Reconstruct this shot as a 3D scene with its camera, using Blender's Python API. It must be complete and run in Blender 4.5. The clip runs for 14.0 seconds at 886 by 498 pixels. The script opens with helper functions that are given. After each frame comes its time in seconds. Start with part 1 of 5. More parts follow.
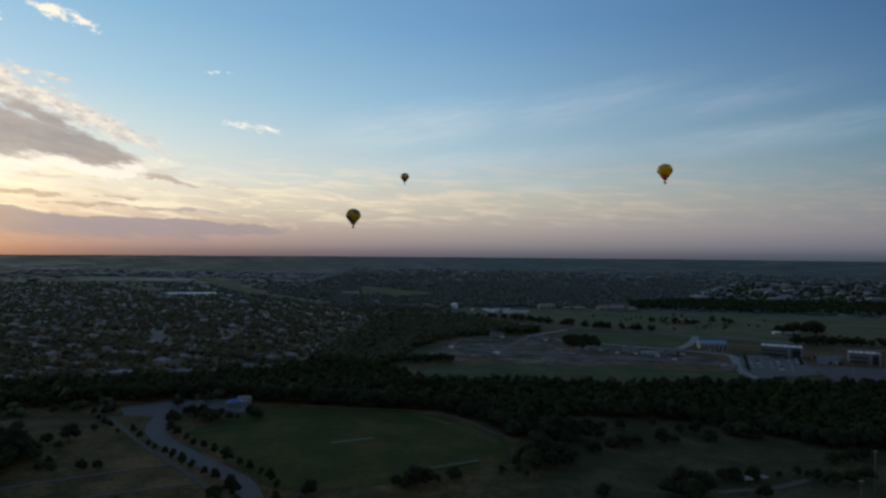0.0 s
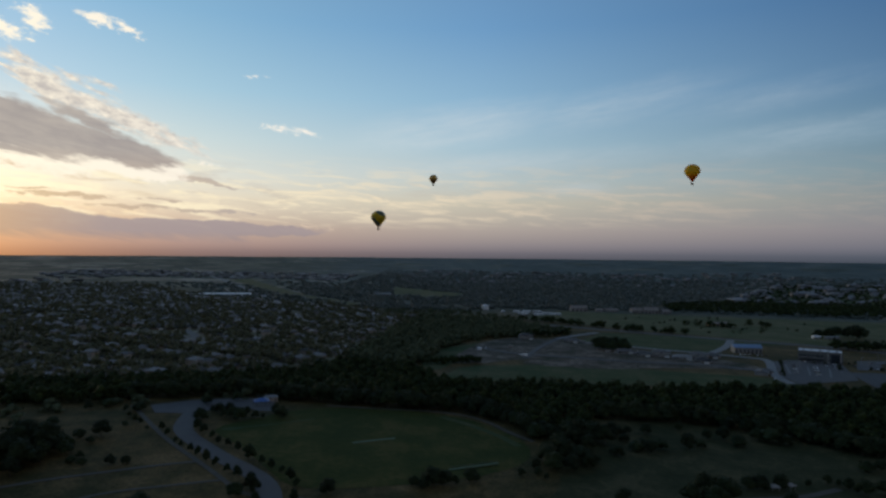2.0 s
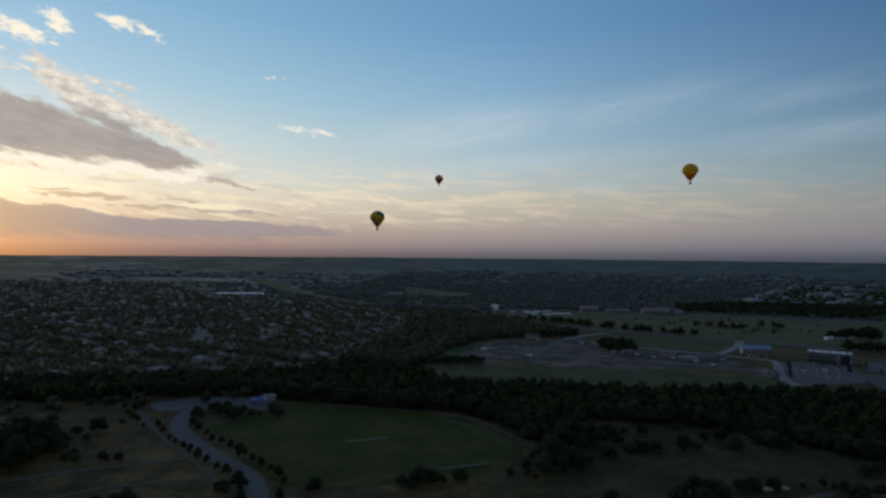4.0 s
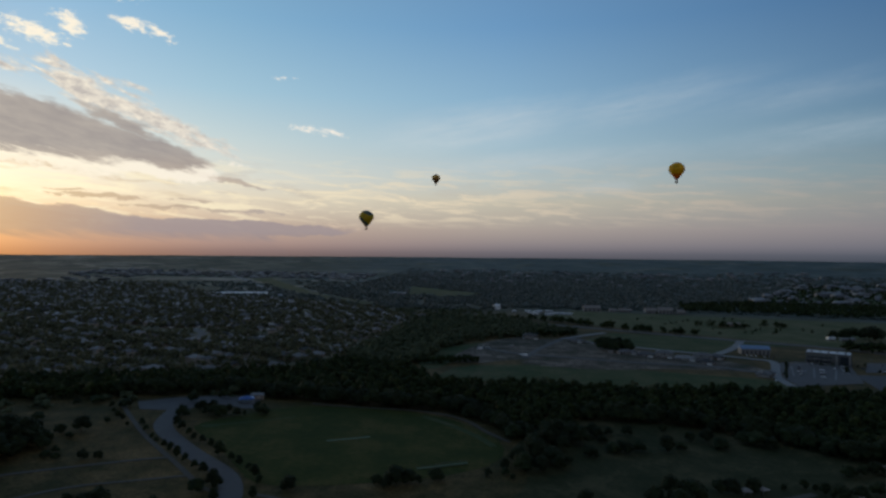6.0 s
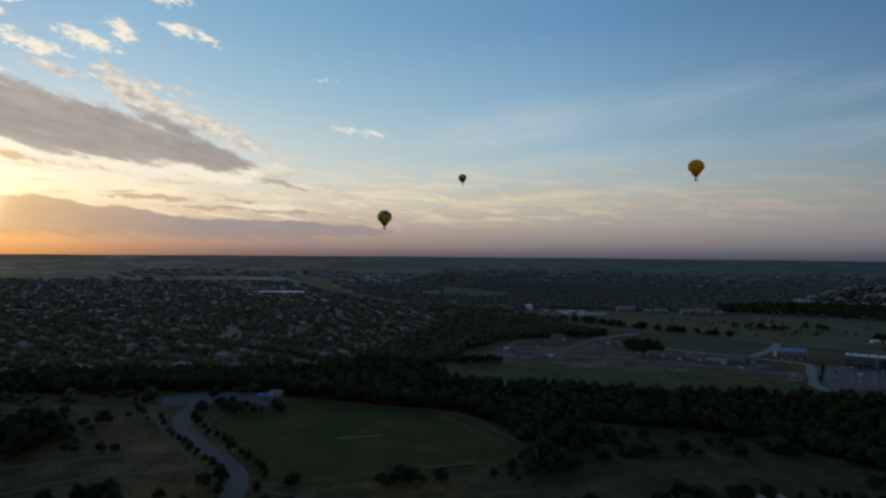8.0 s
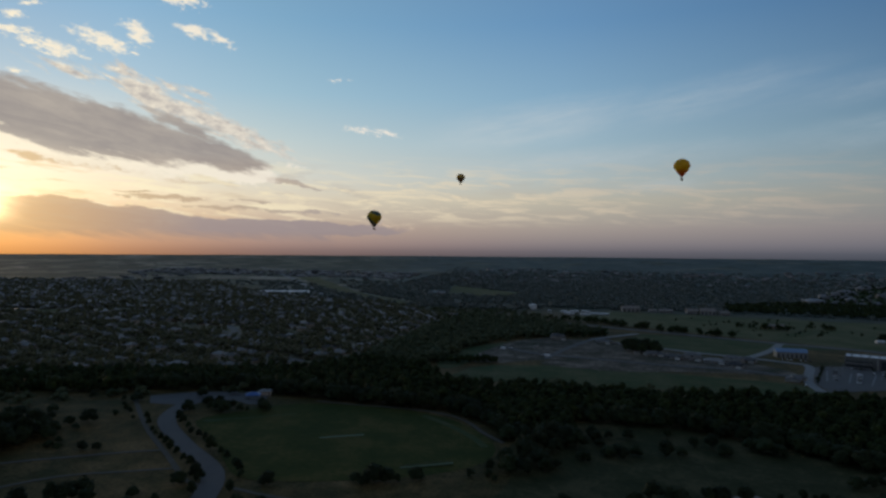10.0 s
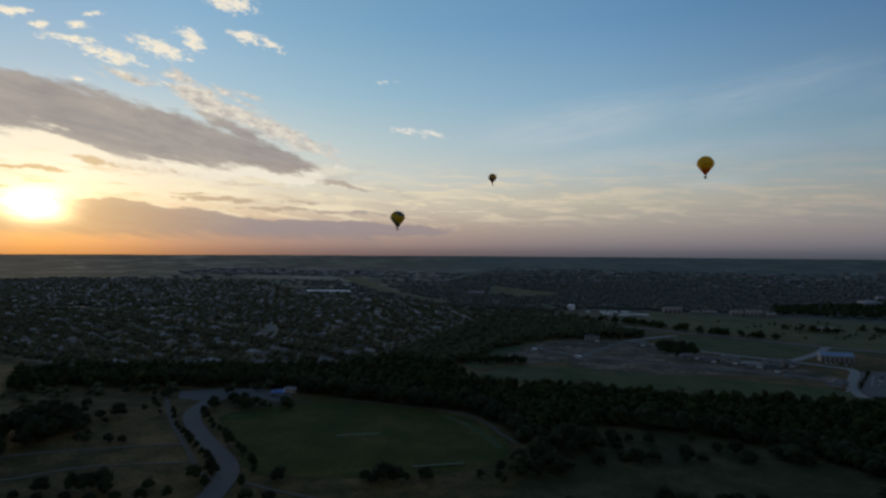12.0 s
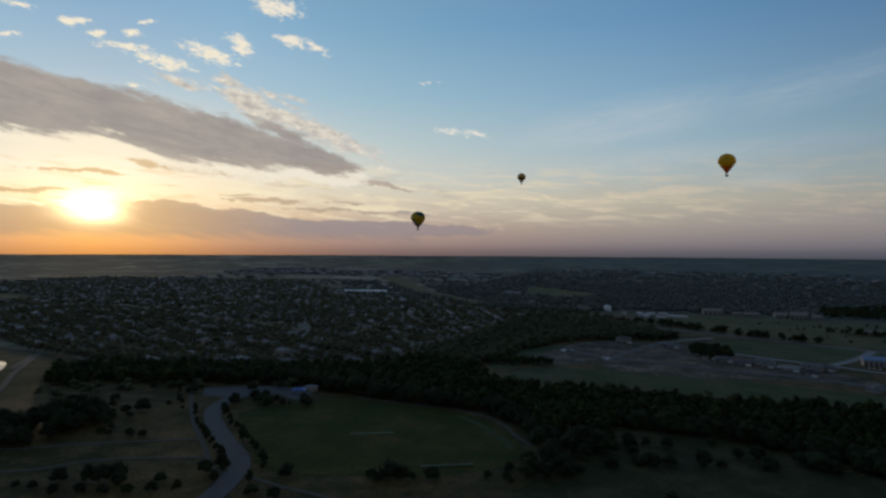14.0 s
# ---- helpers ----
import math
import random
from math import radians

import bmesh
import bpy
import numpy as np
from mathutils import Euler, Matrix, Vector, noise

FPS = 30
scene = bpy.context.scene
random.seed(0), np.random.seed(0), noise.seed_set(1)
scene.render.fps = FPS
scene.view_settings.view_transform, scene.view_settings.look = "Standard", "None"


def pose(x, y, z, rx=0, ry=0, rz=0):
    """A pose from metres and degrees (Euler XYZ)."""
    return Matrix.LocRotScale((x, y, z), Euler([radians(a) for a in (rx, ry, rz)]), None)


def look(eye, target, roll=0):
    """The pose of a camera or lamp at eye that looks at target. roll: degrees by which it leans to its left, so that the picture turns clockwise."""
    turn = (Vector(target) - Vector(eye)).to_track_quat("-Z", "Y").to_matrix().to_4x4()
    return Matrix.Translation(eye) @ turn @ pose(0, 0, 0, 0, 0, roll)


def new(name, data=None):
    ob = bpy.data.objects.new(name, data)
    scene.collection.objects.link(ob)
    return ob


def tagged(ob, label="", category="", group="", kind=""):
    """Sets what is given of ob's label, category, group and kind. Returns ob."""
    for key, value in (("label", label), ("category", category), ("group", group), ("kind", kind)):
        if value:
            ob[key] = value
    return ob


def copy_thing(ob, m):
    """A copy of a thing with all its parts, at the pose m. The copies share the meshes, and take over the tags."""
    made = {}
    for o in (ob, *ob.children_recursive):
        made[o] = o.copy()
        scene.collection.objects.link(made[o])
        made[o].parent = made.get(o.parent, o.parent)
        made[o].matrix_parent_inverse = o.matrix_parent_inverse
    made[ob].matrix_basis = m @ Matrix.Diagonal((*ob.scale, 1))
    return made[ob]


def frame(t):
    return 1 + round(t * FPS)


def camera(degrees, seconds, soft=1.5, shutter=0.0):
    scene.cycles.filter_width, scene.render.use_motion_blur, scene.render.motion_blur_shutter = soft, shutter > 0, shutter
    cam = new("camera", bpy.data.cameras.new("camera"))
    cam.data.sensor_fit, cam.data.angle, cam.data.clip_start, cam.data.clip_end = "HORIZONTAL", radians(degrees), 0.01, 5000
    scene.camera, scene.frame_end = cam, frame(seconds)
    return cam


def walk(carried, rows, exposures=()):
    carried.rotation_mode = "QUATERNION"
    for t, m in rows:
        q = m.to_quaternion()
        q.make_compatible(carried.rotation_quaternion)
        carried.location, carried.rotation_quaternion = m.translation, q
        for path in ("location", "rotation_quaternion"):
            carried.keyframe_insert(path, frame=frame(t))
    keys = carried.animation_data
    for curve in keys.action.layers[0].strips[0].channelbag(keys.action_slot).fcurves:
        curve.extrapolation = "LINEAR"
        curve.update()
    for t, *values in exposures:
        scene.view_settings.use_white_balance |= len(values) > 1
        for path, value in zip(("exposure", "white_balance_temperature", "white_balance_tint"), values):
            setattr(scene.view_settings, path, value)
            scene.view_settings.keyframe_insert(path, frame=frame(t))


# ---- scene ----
# camera: seconds, east, north, height, turn to the left, tilt, lean
PATH = [
    (0, 0.00, 0.00, 115.00, 0.000, 0.286, 0.488),
    (0.5, 1.28, -0.28, 114.99, 1.054, 0.318, 0.524),
    (1, 3.02, -0.65, 115.16, 2.078, 0.341, 0.544),
    (1.5, 5.30, -0.90, 115.38, 2.642, 0.349, 0.542),
    (2, 8.17, -0.60, 115.44, 3.121, 0.371, 0.551),
    (2.5, 11.32, -0.41, 115.38, 3.541, 0.381, 0.563),
    (3, 14.79, -0.35, 115.42, 3.970, 0.381, 0.556),
    (5.5, 35.27, 0.65, 115.83, 5.291, 0.322, 0.534),
    (6, 39.44, 1.28, 115.83, 5.509, 0.300, 0.524),
    (6.5, 43.72, 1.90, 115.72, 6.021, 0.292, 0.521),
    (7, 48.34, 2.46, 115.54, 7.578, 0.295, 0.544),
    (7.5, 52.58, 3.26, 115.64, 8.487, 0.278, 0.524),
    (8, 57.27, 3.80, 115.80, 9.125, 0.251, 0.502),
    (10.5, 80.58, 7.46, 116.44, 11.167, 0.160, 0.454),
    (11, 85.24, 8.25, 116.44, 12.470, 0.159, 0.441),
    (11.5, 90.02, 8.66, 116.59, 13.437, 0.156, 0.371),
    (12, 94.58, 9.85, 116.61, 14.421, 0.163, 0.374),
    (12.5, 99.19, 11.16, 116.65, 15.575, 0.161, 0.355),
    (13, 103.79, 12.44, 116.66, 16.887, 0.155, 0.340),
    (13.5, 108.29, 13.57, 116.72, 17.741, 0.158, 0.324),
    (14, 112.54, 15.06, 116.85, 18.297, 0.147, 0.355),
]
cam = camera(69.68, 14.0, soft=2.7)
walk(cam, [(t, pose(x, y, z, 0, 0, yaw) @ pose(0, 0, 0, 90 + tilt) @ pose(0, 0, 0, 0, 0, lean)) for t, x, y, z, yaw, tilt, lean in PATH],
     exposures=((0, 0.2), (3, 0.12), (6.5, 0.06), (8, 0.0), (11, -0.06), (14, -0.1)))

# ---- sky, sun ----
SUN_AZ, SUN_EL = 47.1, 3.0      # degrees to the left of north, above the level


def lin(r, g, b):
    return tuple((c / 255 / 12.92 if c <= 10 else ((c / 255 + 0.055) / 1.055) ** 2.4) for c in (r, g, b)) + (1.0,)


class Net:
    """Short names for the nodes of one tree."""

    def __init__(self, tree):
        self.tree = tree
        tree.nodes.clear()

    def node(self, kind, **inputs):
        n = self.tree.nodes.new(kind)
        for key, value in inputs.items():
            self.feed(n.inputs[int(key[1:])] if key[0] == "i" and key[1:].isdigit() else n.inputs[key.replace("_", " ")], value)
        return n

    def feed(self, socket, value):
        if isinstance(value, bpy.types.NodeSocket):
            self.tree.links.new(value, socket)
        else:
            socket.default_value = value

    def math(self, op, a, b=0.0, c=0.0, clamp=False):
        n = self.tree.nodes.new("ShaderNodeMath")
        n.operation, n.use_clamp = op, clamp
        for s, v in zip(n.inputs, (a, b, c)):
            self.feed(s, v)
        return n.outputs[0]

    def ranged(self, v, a, b, lo=0.0, hi=1.0, smooth=False):
        n = self.tree.nodes.new("ShaderNodeMapRange")
        n.interpolation_type = "SMOOTHSTEP" if smooth else "LINEAR"
        for s, x in zip(n.inputs, (v, a, b, lo, hi)):
            self.feed(s, x)
        return n.outputs[0]

    def mix(self, fac, a, b, blend="MIX"):
        n = self.tree.nodes.new("ShaderNodeMix")
        n.data_type, n.blend_type = "RGBA", blend
        self.feed(n.inputs[0], fac), self.feed(n.inputs[6], a), self.feed(n.inputs[7], b)
        return n.outputs[2]

    def ramp(self, fac, stops):
        n = self.tree.nodes.new("ShaderNodeValToRGB")
        e = n.color_ramp.elements
        while len(e) < len(stops):
            e.new(0.5)
        for k, (p, c) in zip(e, stops):
            k.position, k.color = p, c
        self.feed(n.inputs[0], fac)
        return n.outputs[0]

    def noise(self, vector, scale, detail=4.0, rough=0.55, distortion=0.0):
        n = self.node("ShaderNodeTexNoise", Vector=vector, Scale=scale, Detail=detail, Roughness=rough, Distortion=distortion)
        return n.outputs[0]

    def xyz(self, x, y, z=0.0):
        return self.node("ShaderNodeCombineXYZ", X=x, Y=y, Z=z).outputs[0]


# clouds: bearing to the right of north, height, half length, half width, lean (degrees), thickness
CLOUD_BANKS = [(-54, 11.4, 12, 2.9, -6, 1.15), (-41.5, 9.9, 11.5, 2.5, -11, 1.15), (-31.6, 8.3, 6.6, 1.3, -12, 1.15), (-36, 9.6, 9, 1.2, -19, 0.8), (-31.6, 9.7, 5.0, 0.7, -24, 0.5)]
LOW_BANKS = [(-50, 0.0, 20, 3.6, 0, 1.0), (-34, 0.2, 16, 2.6, -1, 1.0), (-24.5, 1.9, 11, 0.75, -1, 1.0), (-40, 2.6, 9, 1.3, -4, 1.0)]
CLOUD_STREAKS = [
    (-40.3, 6.8, 4.2, 0.5, -4, 0.7), (-38.0, 6.4, 2.6, 0.2, -6, 0.6), (-24.9, 6.1, 4.4, 0.26, -9, 0.7), (-22.6, 5.6, 2.4, 0.14, -9, 0.6), (-47.7, 6.0, 4.2, 0.2, -1, 0.7),
    (-33.9, 4.3, 4.2, 0.24, -2, 0.7), (-36.0, 4.7, 2.2, 0.12, 0, 0.6), (-23.4, 3.4, 4.0, 0.18, -2, 0.6),
    (-52, 4.4, 3.6, 0.2, 2, 0.7), (-29, 3.6, 3.2, 0.16, -2, 0.6), (-27.0, 4.1, 2.2, 0.12, -4, 0.55),
]
CLOUD_WISPS = [(-34.0, 12.0, 6.0, 1.1, -18, 0.9), (-29.6, 10.3, 5.4, 1.0, -21, 0.9), (-26.6, 9.6, 2.6, 0.4, -22, 0.7), (-41.0, 13.4, 2.2, 0.42, -14, 0.6), (-37.0, 13.9, 2.6, 0.5, -8, 0.6), (-33.0, 13.2, 2.2, 0.3, -16, 0.5)]
CLOUD_PUFFS = [
    (-33.1, 20.2, 2.3, 0.9, -4, 0.6), (-31.9, 17.7, 1.6, 0.55, -10, 0.6), (-29.7, 17.2, 1.3, 0.45, -26, 0.6),
    (-35.9, 17.1, 1.5, 0.8, -20, 0.62), (-38.6, 16.1, 2.5, 0.75, -15, 0.6), (-42.1, 15.1, 2.4, 0.65, -9, 0.6),
    (-45.0, 15.9, 2.6, 0.34, 2, 0.5), (-48.6, 17.2, 1.3, 0.34, 4, 0.5), (-43.5, 17.9, 0.7, 0.2, 8, 0.5),
]
CLOUD_SCRAPS = [
    (-47.0, 16.5, 0.8, 0.3, -2, 0.5), (-18.1, 10.7, 1.5, 0.34, -5, 0.36), (-15.8, 10.4, 1.5, 0.40, -10, 0.36),
    (-19.6, 14.8, 0.8, 0.2, 1, 0.4), (-52.7, 15.6, 0.7, 0.22, 10, 0.45), (-52.0, 17.8, 1.1, 0.3, -5, 0.45),
    (-36.5, 15.4, 0.6, 0.2, 5, 0.5), (-44.4, 13.0, 0.9, 0.25, 6, 0.4), (-57, 17.0, 2.0, 0.6, 4, 0.5), (-60, 14.5, 2.5, 0.4, -6, 0.5),
    (-23.5, 7.3, 1.2, 0.25, -12, 0.4), (-44.5, 17.0, 0.8, 0.25, 0, 0.45),
]
# thin high cloud
CIRRUS = [(-2, 11.2, 12, 2.5, 8, 1.1), (12, 12.8, 12, 2.0, 9, 0.75), (24, 12.6, 11, 1.5, 6, 0.55), (28, 9.6, 14, 1.6, 4, 0.9), (8.8, 5.7, 4, 0.7, -1, 0.7), (4, 8.2, 18, 1.2, 3, 0.7)]
# colour of the clear sky by height, at bearings away from the sun
SKY = [
    (0, [(0, (132, 88, 54)), (0.5, (176, 122, 76)), (1.2, (202, 148, 92)), (2.5, (238, 186, 110)), (5, (253, 241, 208)), (7, (250, 243, 226)), (10, (228, 230, 218)), (14, (172, 202, 222)), (20, (136, 180, 216)), (40, (104, 134, 170)), (90, (86, 101, 120))]),
    (10, [(0, (104, 86, 80)), (0.5, (140, 114, 106)), (1.2, (164, 138, 126)), (2.5, (190, 164, 140)), (5, (238, 226, 200)), (7, (233, 232, 218)), (10, (212, 222, 220)), (14, (170, 204, 225)), (20, (138, 184, 218)), (40, (100, 130, 168)), (90, (86, 101, 120))]),
    (22, [(0, (82, 79, 88)), (0.5, (122, 110, 115)), (1.2, (158, 139, 138)), (2.5, (180, 161, 152)), (5, (223, 214, 195)), (7, (217, 219, 211)), (10, (194, 212, 216)), (14, (160, 197, 217)), (20, (128, 175, 208)), (40, (94, 124, 162)), (90, (86, 101, 120))]),
    (47, [(0, (69, 76, 88)), (0.5, (102, 102, 113)), (1.2, (134, 129, 135)), (2.5, (164, 155, 152)), (5, (192, 187, 173)), (7, (181, 193, 195)), (10, (161, 189, 205)), (14, (137, 176, 204)), (20, (106, 152, 194)), (40, (84, 113, 154)), (90, (90, 100, 116))]),
    (82, [(0, (49, 61, 76)), (0.5, (78, 87, 101)), (1.2, (107, 110, 123)), (2.5, (129, 128, 137)), (5, (129, 138, 144)), (7, (116, 139, 151)), (10, (99, 133, 156)), (14, (81, 118, 154)), (20, (62, 101, 144)), (40, (69, 95, 131)), (90, (88, 98, 114))]),
    (150, [(0, (86, 86, 94)), (4, (126, 117, 120)), (10, (124, 124, 130)), (20, (110, 118, 132)), (40, (96, 108, 128)), (90, (90, 101, 116))]),
]

world = bpy.data.worlds.new("evening_sky")
scene.world = world
world.use_nodes = True
n = Net(world.node_tree)
sep = n.node("ShaderNodeSeparateXYZ", Vector=n.node("ShaderNodeTexCoord").outputs["Generated"])
bearing = n.math("MULTIPLY", n.math("ARCTAN2", sep.outputs[0], sep.outputs[1]), 57.29578)
height = n.math("MULTIPLY", n.math("ARCSINE", sep.outputs[2]), 57.29578)
off = n.math("ABSOLUTE", n.math("ADD", bearing, SUN_AZ))
off = n.math("MINIMUM", off, n.math("SUBTRACT", 360.0, off))
level = n.math("SQRT", n.math("DIVIDE", n.math("MAXIMUM", n.math("ADD", height, 0.5), 0.0), 90.0))
clear, last = None, 0
for away, stops in SKY:
    c = n.ramp(level, [(math.sqrt(e / 90), lin(*rgb)) for e, rgb in stops])
    clear = c if clear is None else n.mix(n.ranged(off, last, away), clear, c)
    last = away
nishita = n.node("ShaderNodeTexSky")
nishita.sky_type, nishita.sun_disc = "NISHITA", False
nishita.sun_elevation, nishita.sun_rotation = radians(SUN_EL), radians(-SUN_AZ)
dim = n.node("ShaderNodeVectorMath", i0=nishita.outputs[0], i1=(0.1, 0.1, 0.1))
dim.operation = "MULTIPLY"
clear = n.mix(0.1, clear, dim.outputs[0])
# the glow round the sun
dist = n.math("SQRT", n.math("ADD", n.math("MULTIPLY", n.math("POWER", off, 2.0), 0.5), n.math("MULTIPLY", n.math("POWER", n.math("SUBTRACT", height, SUN_EL + 0.2), 2.0), 1.7)))
core = n.math("EXPONENT", n.math("MULTIPLY", n.math("POWER", n.math("DIVIDE", dist, 1.35), 2.0), -1.0))
halo = n.math("EXPONENT", n.math("MULTIPLY", dist, -0.3))


def clouds(rows, place):
    """The greatest thickness of the given ellipses at a place of the sky."""
    total = None
    for x, y, a, b, lean, thick in rows:
        m = n.node("ShaderNodeMapping", Vector=place)
        m.vector_type = "TEXTURE"
        m.inputs["Location"].default_value, m.inputs["Rotation"].default_value, m.inputs["Scale"].default_value = (x, y, 0), (0, 0, radians(lean)), (a, b, 1)
        r = n.node("ShaderNodeVectorMath", i0=m.outputs[0])
        r.operation = "LENGTH"
        d = n.math("MULTIPLY", n.math("SUBTRACT", 1.0, r.outputs["Value"]), thick)
        total = d if total is None else n.math("MAXIMUM", total, d)
    return total


flat = n.xyz(n.math("MULTIPLY", bearing, 0.5), n.math("MULTIPLY_ADD", bearing, 0.1, height))
wob = n.math("SUBTRACT", n.noise(flat, 0.5, 5.0, 0.6), 0.5)
fine = n.math("SUBTRACT", n.noise(flat, 1.9, 7.0, 0.68), 0.5)
grain = n.math("SUBTRACT", n.noise(n.xyz(n.math("MULTIPLY", bearing, 0.17), n.math("MULTIPLY_ADD", bearing, 0.2, height)), 1.5, 7.0, 0.62, 0.6), 0.5)
place = n.xyz(n.math("MULTIPLY_ADD", wob, 3.0, bearing), n.math("ADD", n.math("MULTIPLY_ADD", wob, 1.1, height), n.math("MULTIPLY", fine, 0.6)))
banks = n.math("MULTIPLY_ADD", grain, 0.95, n.math("MULTIPLY_ADD", fine, 0.2, clouds(CLOUD_BANKS, place)))
low = n.math("MULTIPLY_ADD", grain, 0.45, n.math("MULTIPLY_ADD", fine, 0.3, clouds(LOW_BANKS, place)))
streaks = n.math("MULTIPLY_ADD", n.math("MULTIPLY_ADD", fine, 0.7, grain), 1.2, clouds(CLOUD_STREAKS, place))
combed = n.math("SUBTRACT", n.noise(n.xyz(n.math("MULTIPLY", bearing, 0.22), n.math("MULTIPLY_ADD", bearing, 0.36, height), 2.0), 1.6, 7.0, 0.64, 0.5), 0.5)
wisps = n.math("MULTIPLY_ADD", n.math("MULTIPLY_ADD", fine, 0.25, combed), 2.6, clouds(CLOUD_WISPS, place))
torn = n.math("SUBTRACT", n.noise(flat, 5.0, 8.0, 0.7), 0.5)
puffs = n.math("ADD", n.math("MULTIPLY_ADD", fine, 1.7, n.math("MULTIPLY", torn, 0.9)), clouds(CLOUD_PUFFS + CLOUD_SCRAPS, place))
white = n.mix(n.ranged(off, 3, 30), lin(253, 241, 216), lin(238, 231, 220))
grey = n.mix(n.ranged(height, 2.0, 8.0), lin(186, 160, 136), n.mix(n.ranged(n.math("MULTIPLY_ADD", wob, 0.6, n.math("MULTIPLY", grain, 0.7)), -0.22, 0.25), lin(146, 140, 140), lin(180, 171, 162)))
mauve = n.mix(n.ranged(off, 2, 16), lin(204, 162, 114), lin(154, 142, 144))
mauve = n.mix(n.ranged(height, -0.3, 1.6), n.mix(n.ranged(off, 2, 15), lin(162, 116, 84), lin(120, 106, 110)), mauve)
haze_bits = n.noise(n.xyz(n.math("MULTIPLY", bearing, 0.16), n.math("MULTIPLY_ADD", bearing, -0.14, height)), 0.9, 7.0, 0.66)
sky = n.mix(n.math("MULTIPLY", n.ranged(clouds(CIRRUS, place), -0.1, 0.9, smooth=True), n.ranged(haze_bits, 0.32, 0.70, 0.10, 0.48)), clear, n.mix(n.ranged(off, 40, 85), lin(206, 212, 214), lin(152, 172, 188)))
# faint warm bands low down
bands = n.math("MULTIPLY", n.ranged(n.noise(n.xyz(n.math("MULTIPLY", bearing, 0.12), n.math("MULTIPLY_ADD", bearing, 0.06, height)), 1.5, 6.0, 0.66, 0.5), 0.48, 0.60), n.math("MULTIPLY", n.ranged(height, 2.0, 3.4), n.ranged(height, 8.5, 5.0)))
tan = n.math("MULTIPLY", n.ranged(n.noise(n.xyz(n.math("MULTIPLY", bearing, 0.14), n.math("MULTIPLY_ADD", bearing, 0.05, height), 5.0), 1.7, 6.0, 0.62, 0.3), 0.54, 0.66), n.math("MULTIPLY", n.ranged(height, 2.4, 3.6), n.ranged(height, 8.0, 6.0)))
sky = n.mix(n.math("MULTIPLY", tan, n.ranged(off, 8, 50, 0.6, 0.15)), sky, n.mix(n.ranged(off, 2, 24), lin(226, 186, 120), lin(186, 172, 158)))
sky = n.mix(n.math("MULTIPLY", bands, n.ranged(off, 35, 75, 0.85, 0.15)), sky, n.mix(n.ranged(off, 10, 75), lin(255, 242, 206), lin(186, 166, 154)))
sky = n.mix(n.ranged(wisps, -0.2, 0.55, 0.0, 0.95, smooth=True), sky, n.mix(n.ranged(fine, -0.15, 0.2), lin(186, 178, 172), white))
sky = n.mix(n.ranged(puffs, -0.04, 0.46, 0.0, 0.97, smooth=True), sky, white)
# bright broken edge along the top of the low bank
rim = n.math("MULTIPLY", n.math("MULTIPLY", n.ranged(low, -0.42, -0.02, smooth=True), n.ranged(height, 1.6, 2.6)), n.ranged(n.math("MULTIPLY_ADD", fine, 0.8, grain), 0.0, 0.16, smooth=True))
sky = n.mix(n.math("MULTIPLY", rim, 0.75), sky, n.mix(n.ranged(off, 3, 30), lin(255, 232, 180), lin(238, 214, 186)))
sky = n.mix(n.math("MULTIPLY", n.ranged(low, 0.0, 0.13, 0.0, 0.86, smooth=True), n.ranged(n.math("MULTIPLY_ADD", grain, 1.6, height), 0.5, 1.7, 0.2, 1.0, smooth=True)), sky, mauve)
thick = n.math("MAXIMUM", banks, streaks)
sky = n.mix(n.ranged(streaks, 0.0, 0.28, 0.0, 0.8, smooth=True), sky, n.mix(n.ranged(off, 2, 26), lin(214, 178, 124), lin(172, 160, 154)))
lit = n.math("MULTIPLY_ADD", fine, 0.7, clouds([(x + 0.4, y - 0.75, a, b, lean, k) for x, y, a, b, lean, k in CLOUD_BANKS[:3]], place))
sky = n.mix(n.ranged(lit, -0.08, 0.16, 0.0, 0.9, smooth=True), sky, white)
sky = n.mix(n.ranged(banks, 0.0, 0.34, 0.0, 0.97, smooth=True), sky, grey)
veil = n.ranged(n.math("MAXIMUM", thick, low), 0.0, 0.5, 1.0, 0.6)
sky = n.mix(n.math("MULTIPLY", n.math("MULTIPLY", halo, 0.6), veil), sky, (1.0, 0.76, 0.4, 1), "ADD")
glare = n.math("MULTIPLY", core, n.ranged(n.math("MULTIPLY_ADD", grain, 1.5, low), 0.0, 1.0, 1.0, 0.35))
sky = n.mix(glare, sky, (3.4, 2.7, 1.5, 1), "ADD")
back = n.node("ShaderNodeBackground", Color=sky, Strength=1.0)
n.tree.links.new(back.outputs[0], n.node("ShaderNodeOutputWorld").inputs[0])

sun = new("sun", bpy.data.lights.new("sun", "SUN"))
sun.data.energy, sun.data.angle, sun.data.color = 0.5, radians(8), (1.0, 0.72, 0.42)
sa, se = radians(SUN_AZ), radians(SUN_EL)
sun.matrix_world = look((0, 0, 0), (math.sin(sa) * math.cos(se), -math.cos(sa) * math.cos(se), -math.sin(se)))

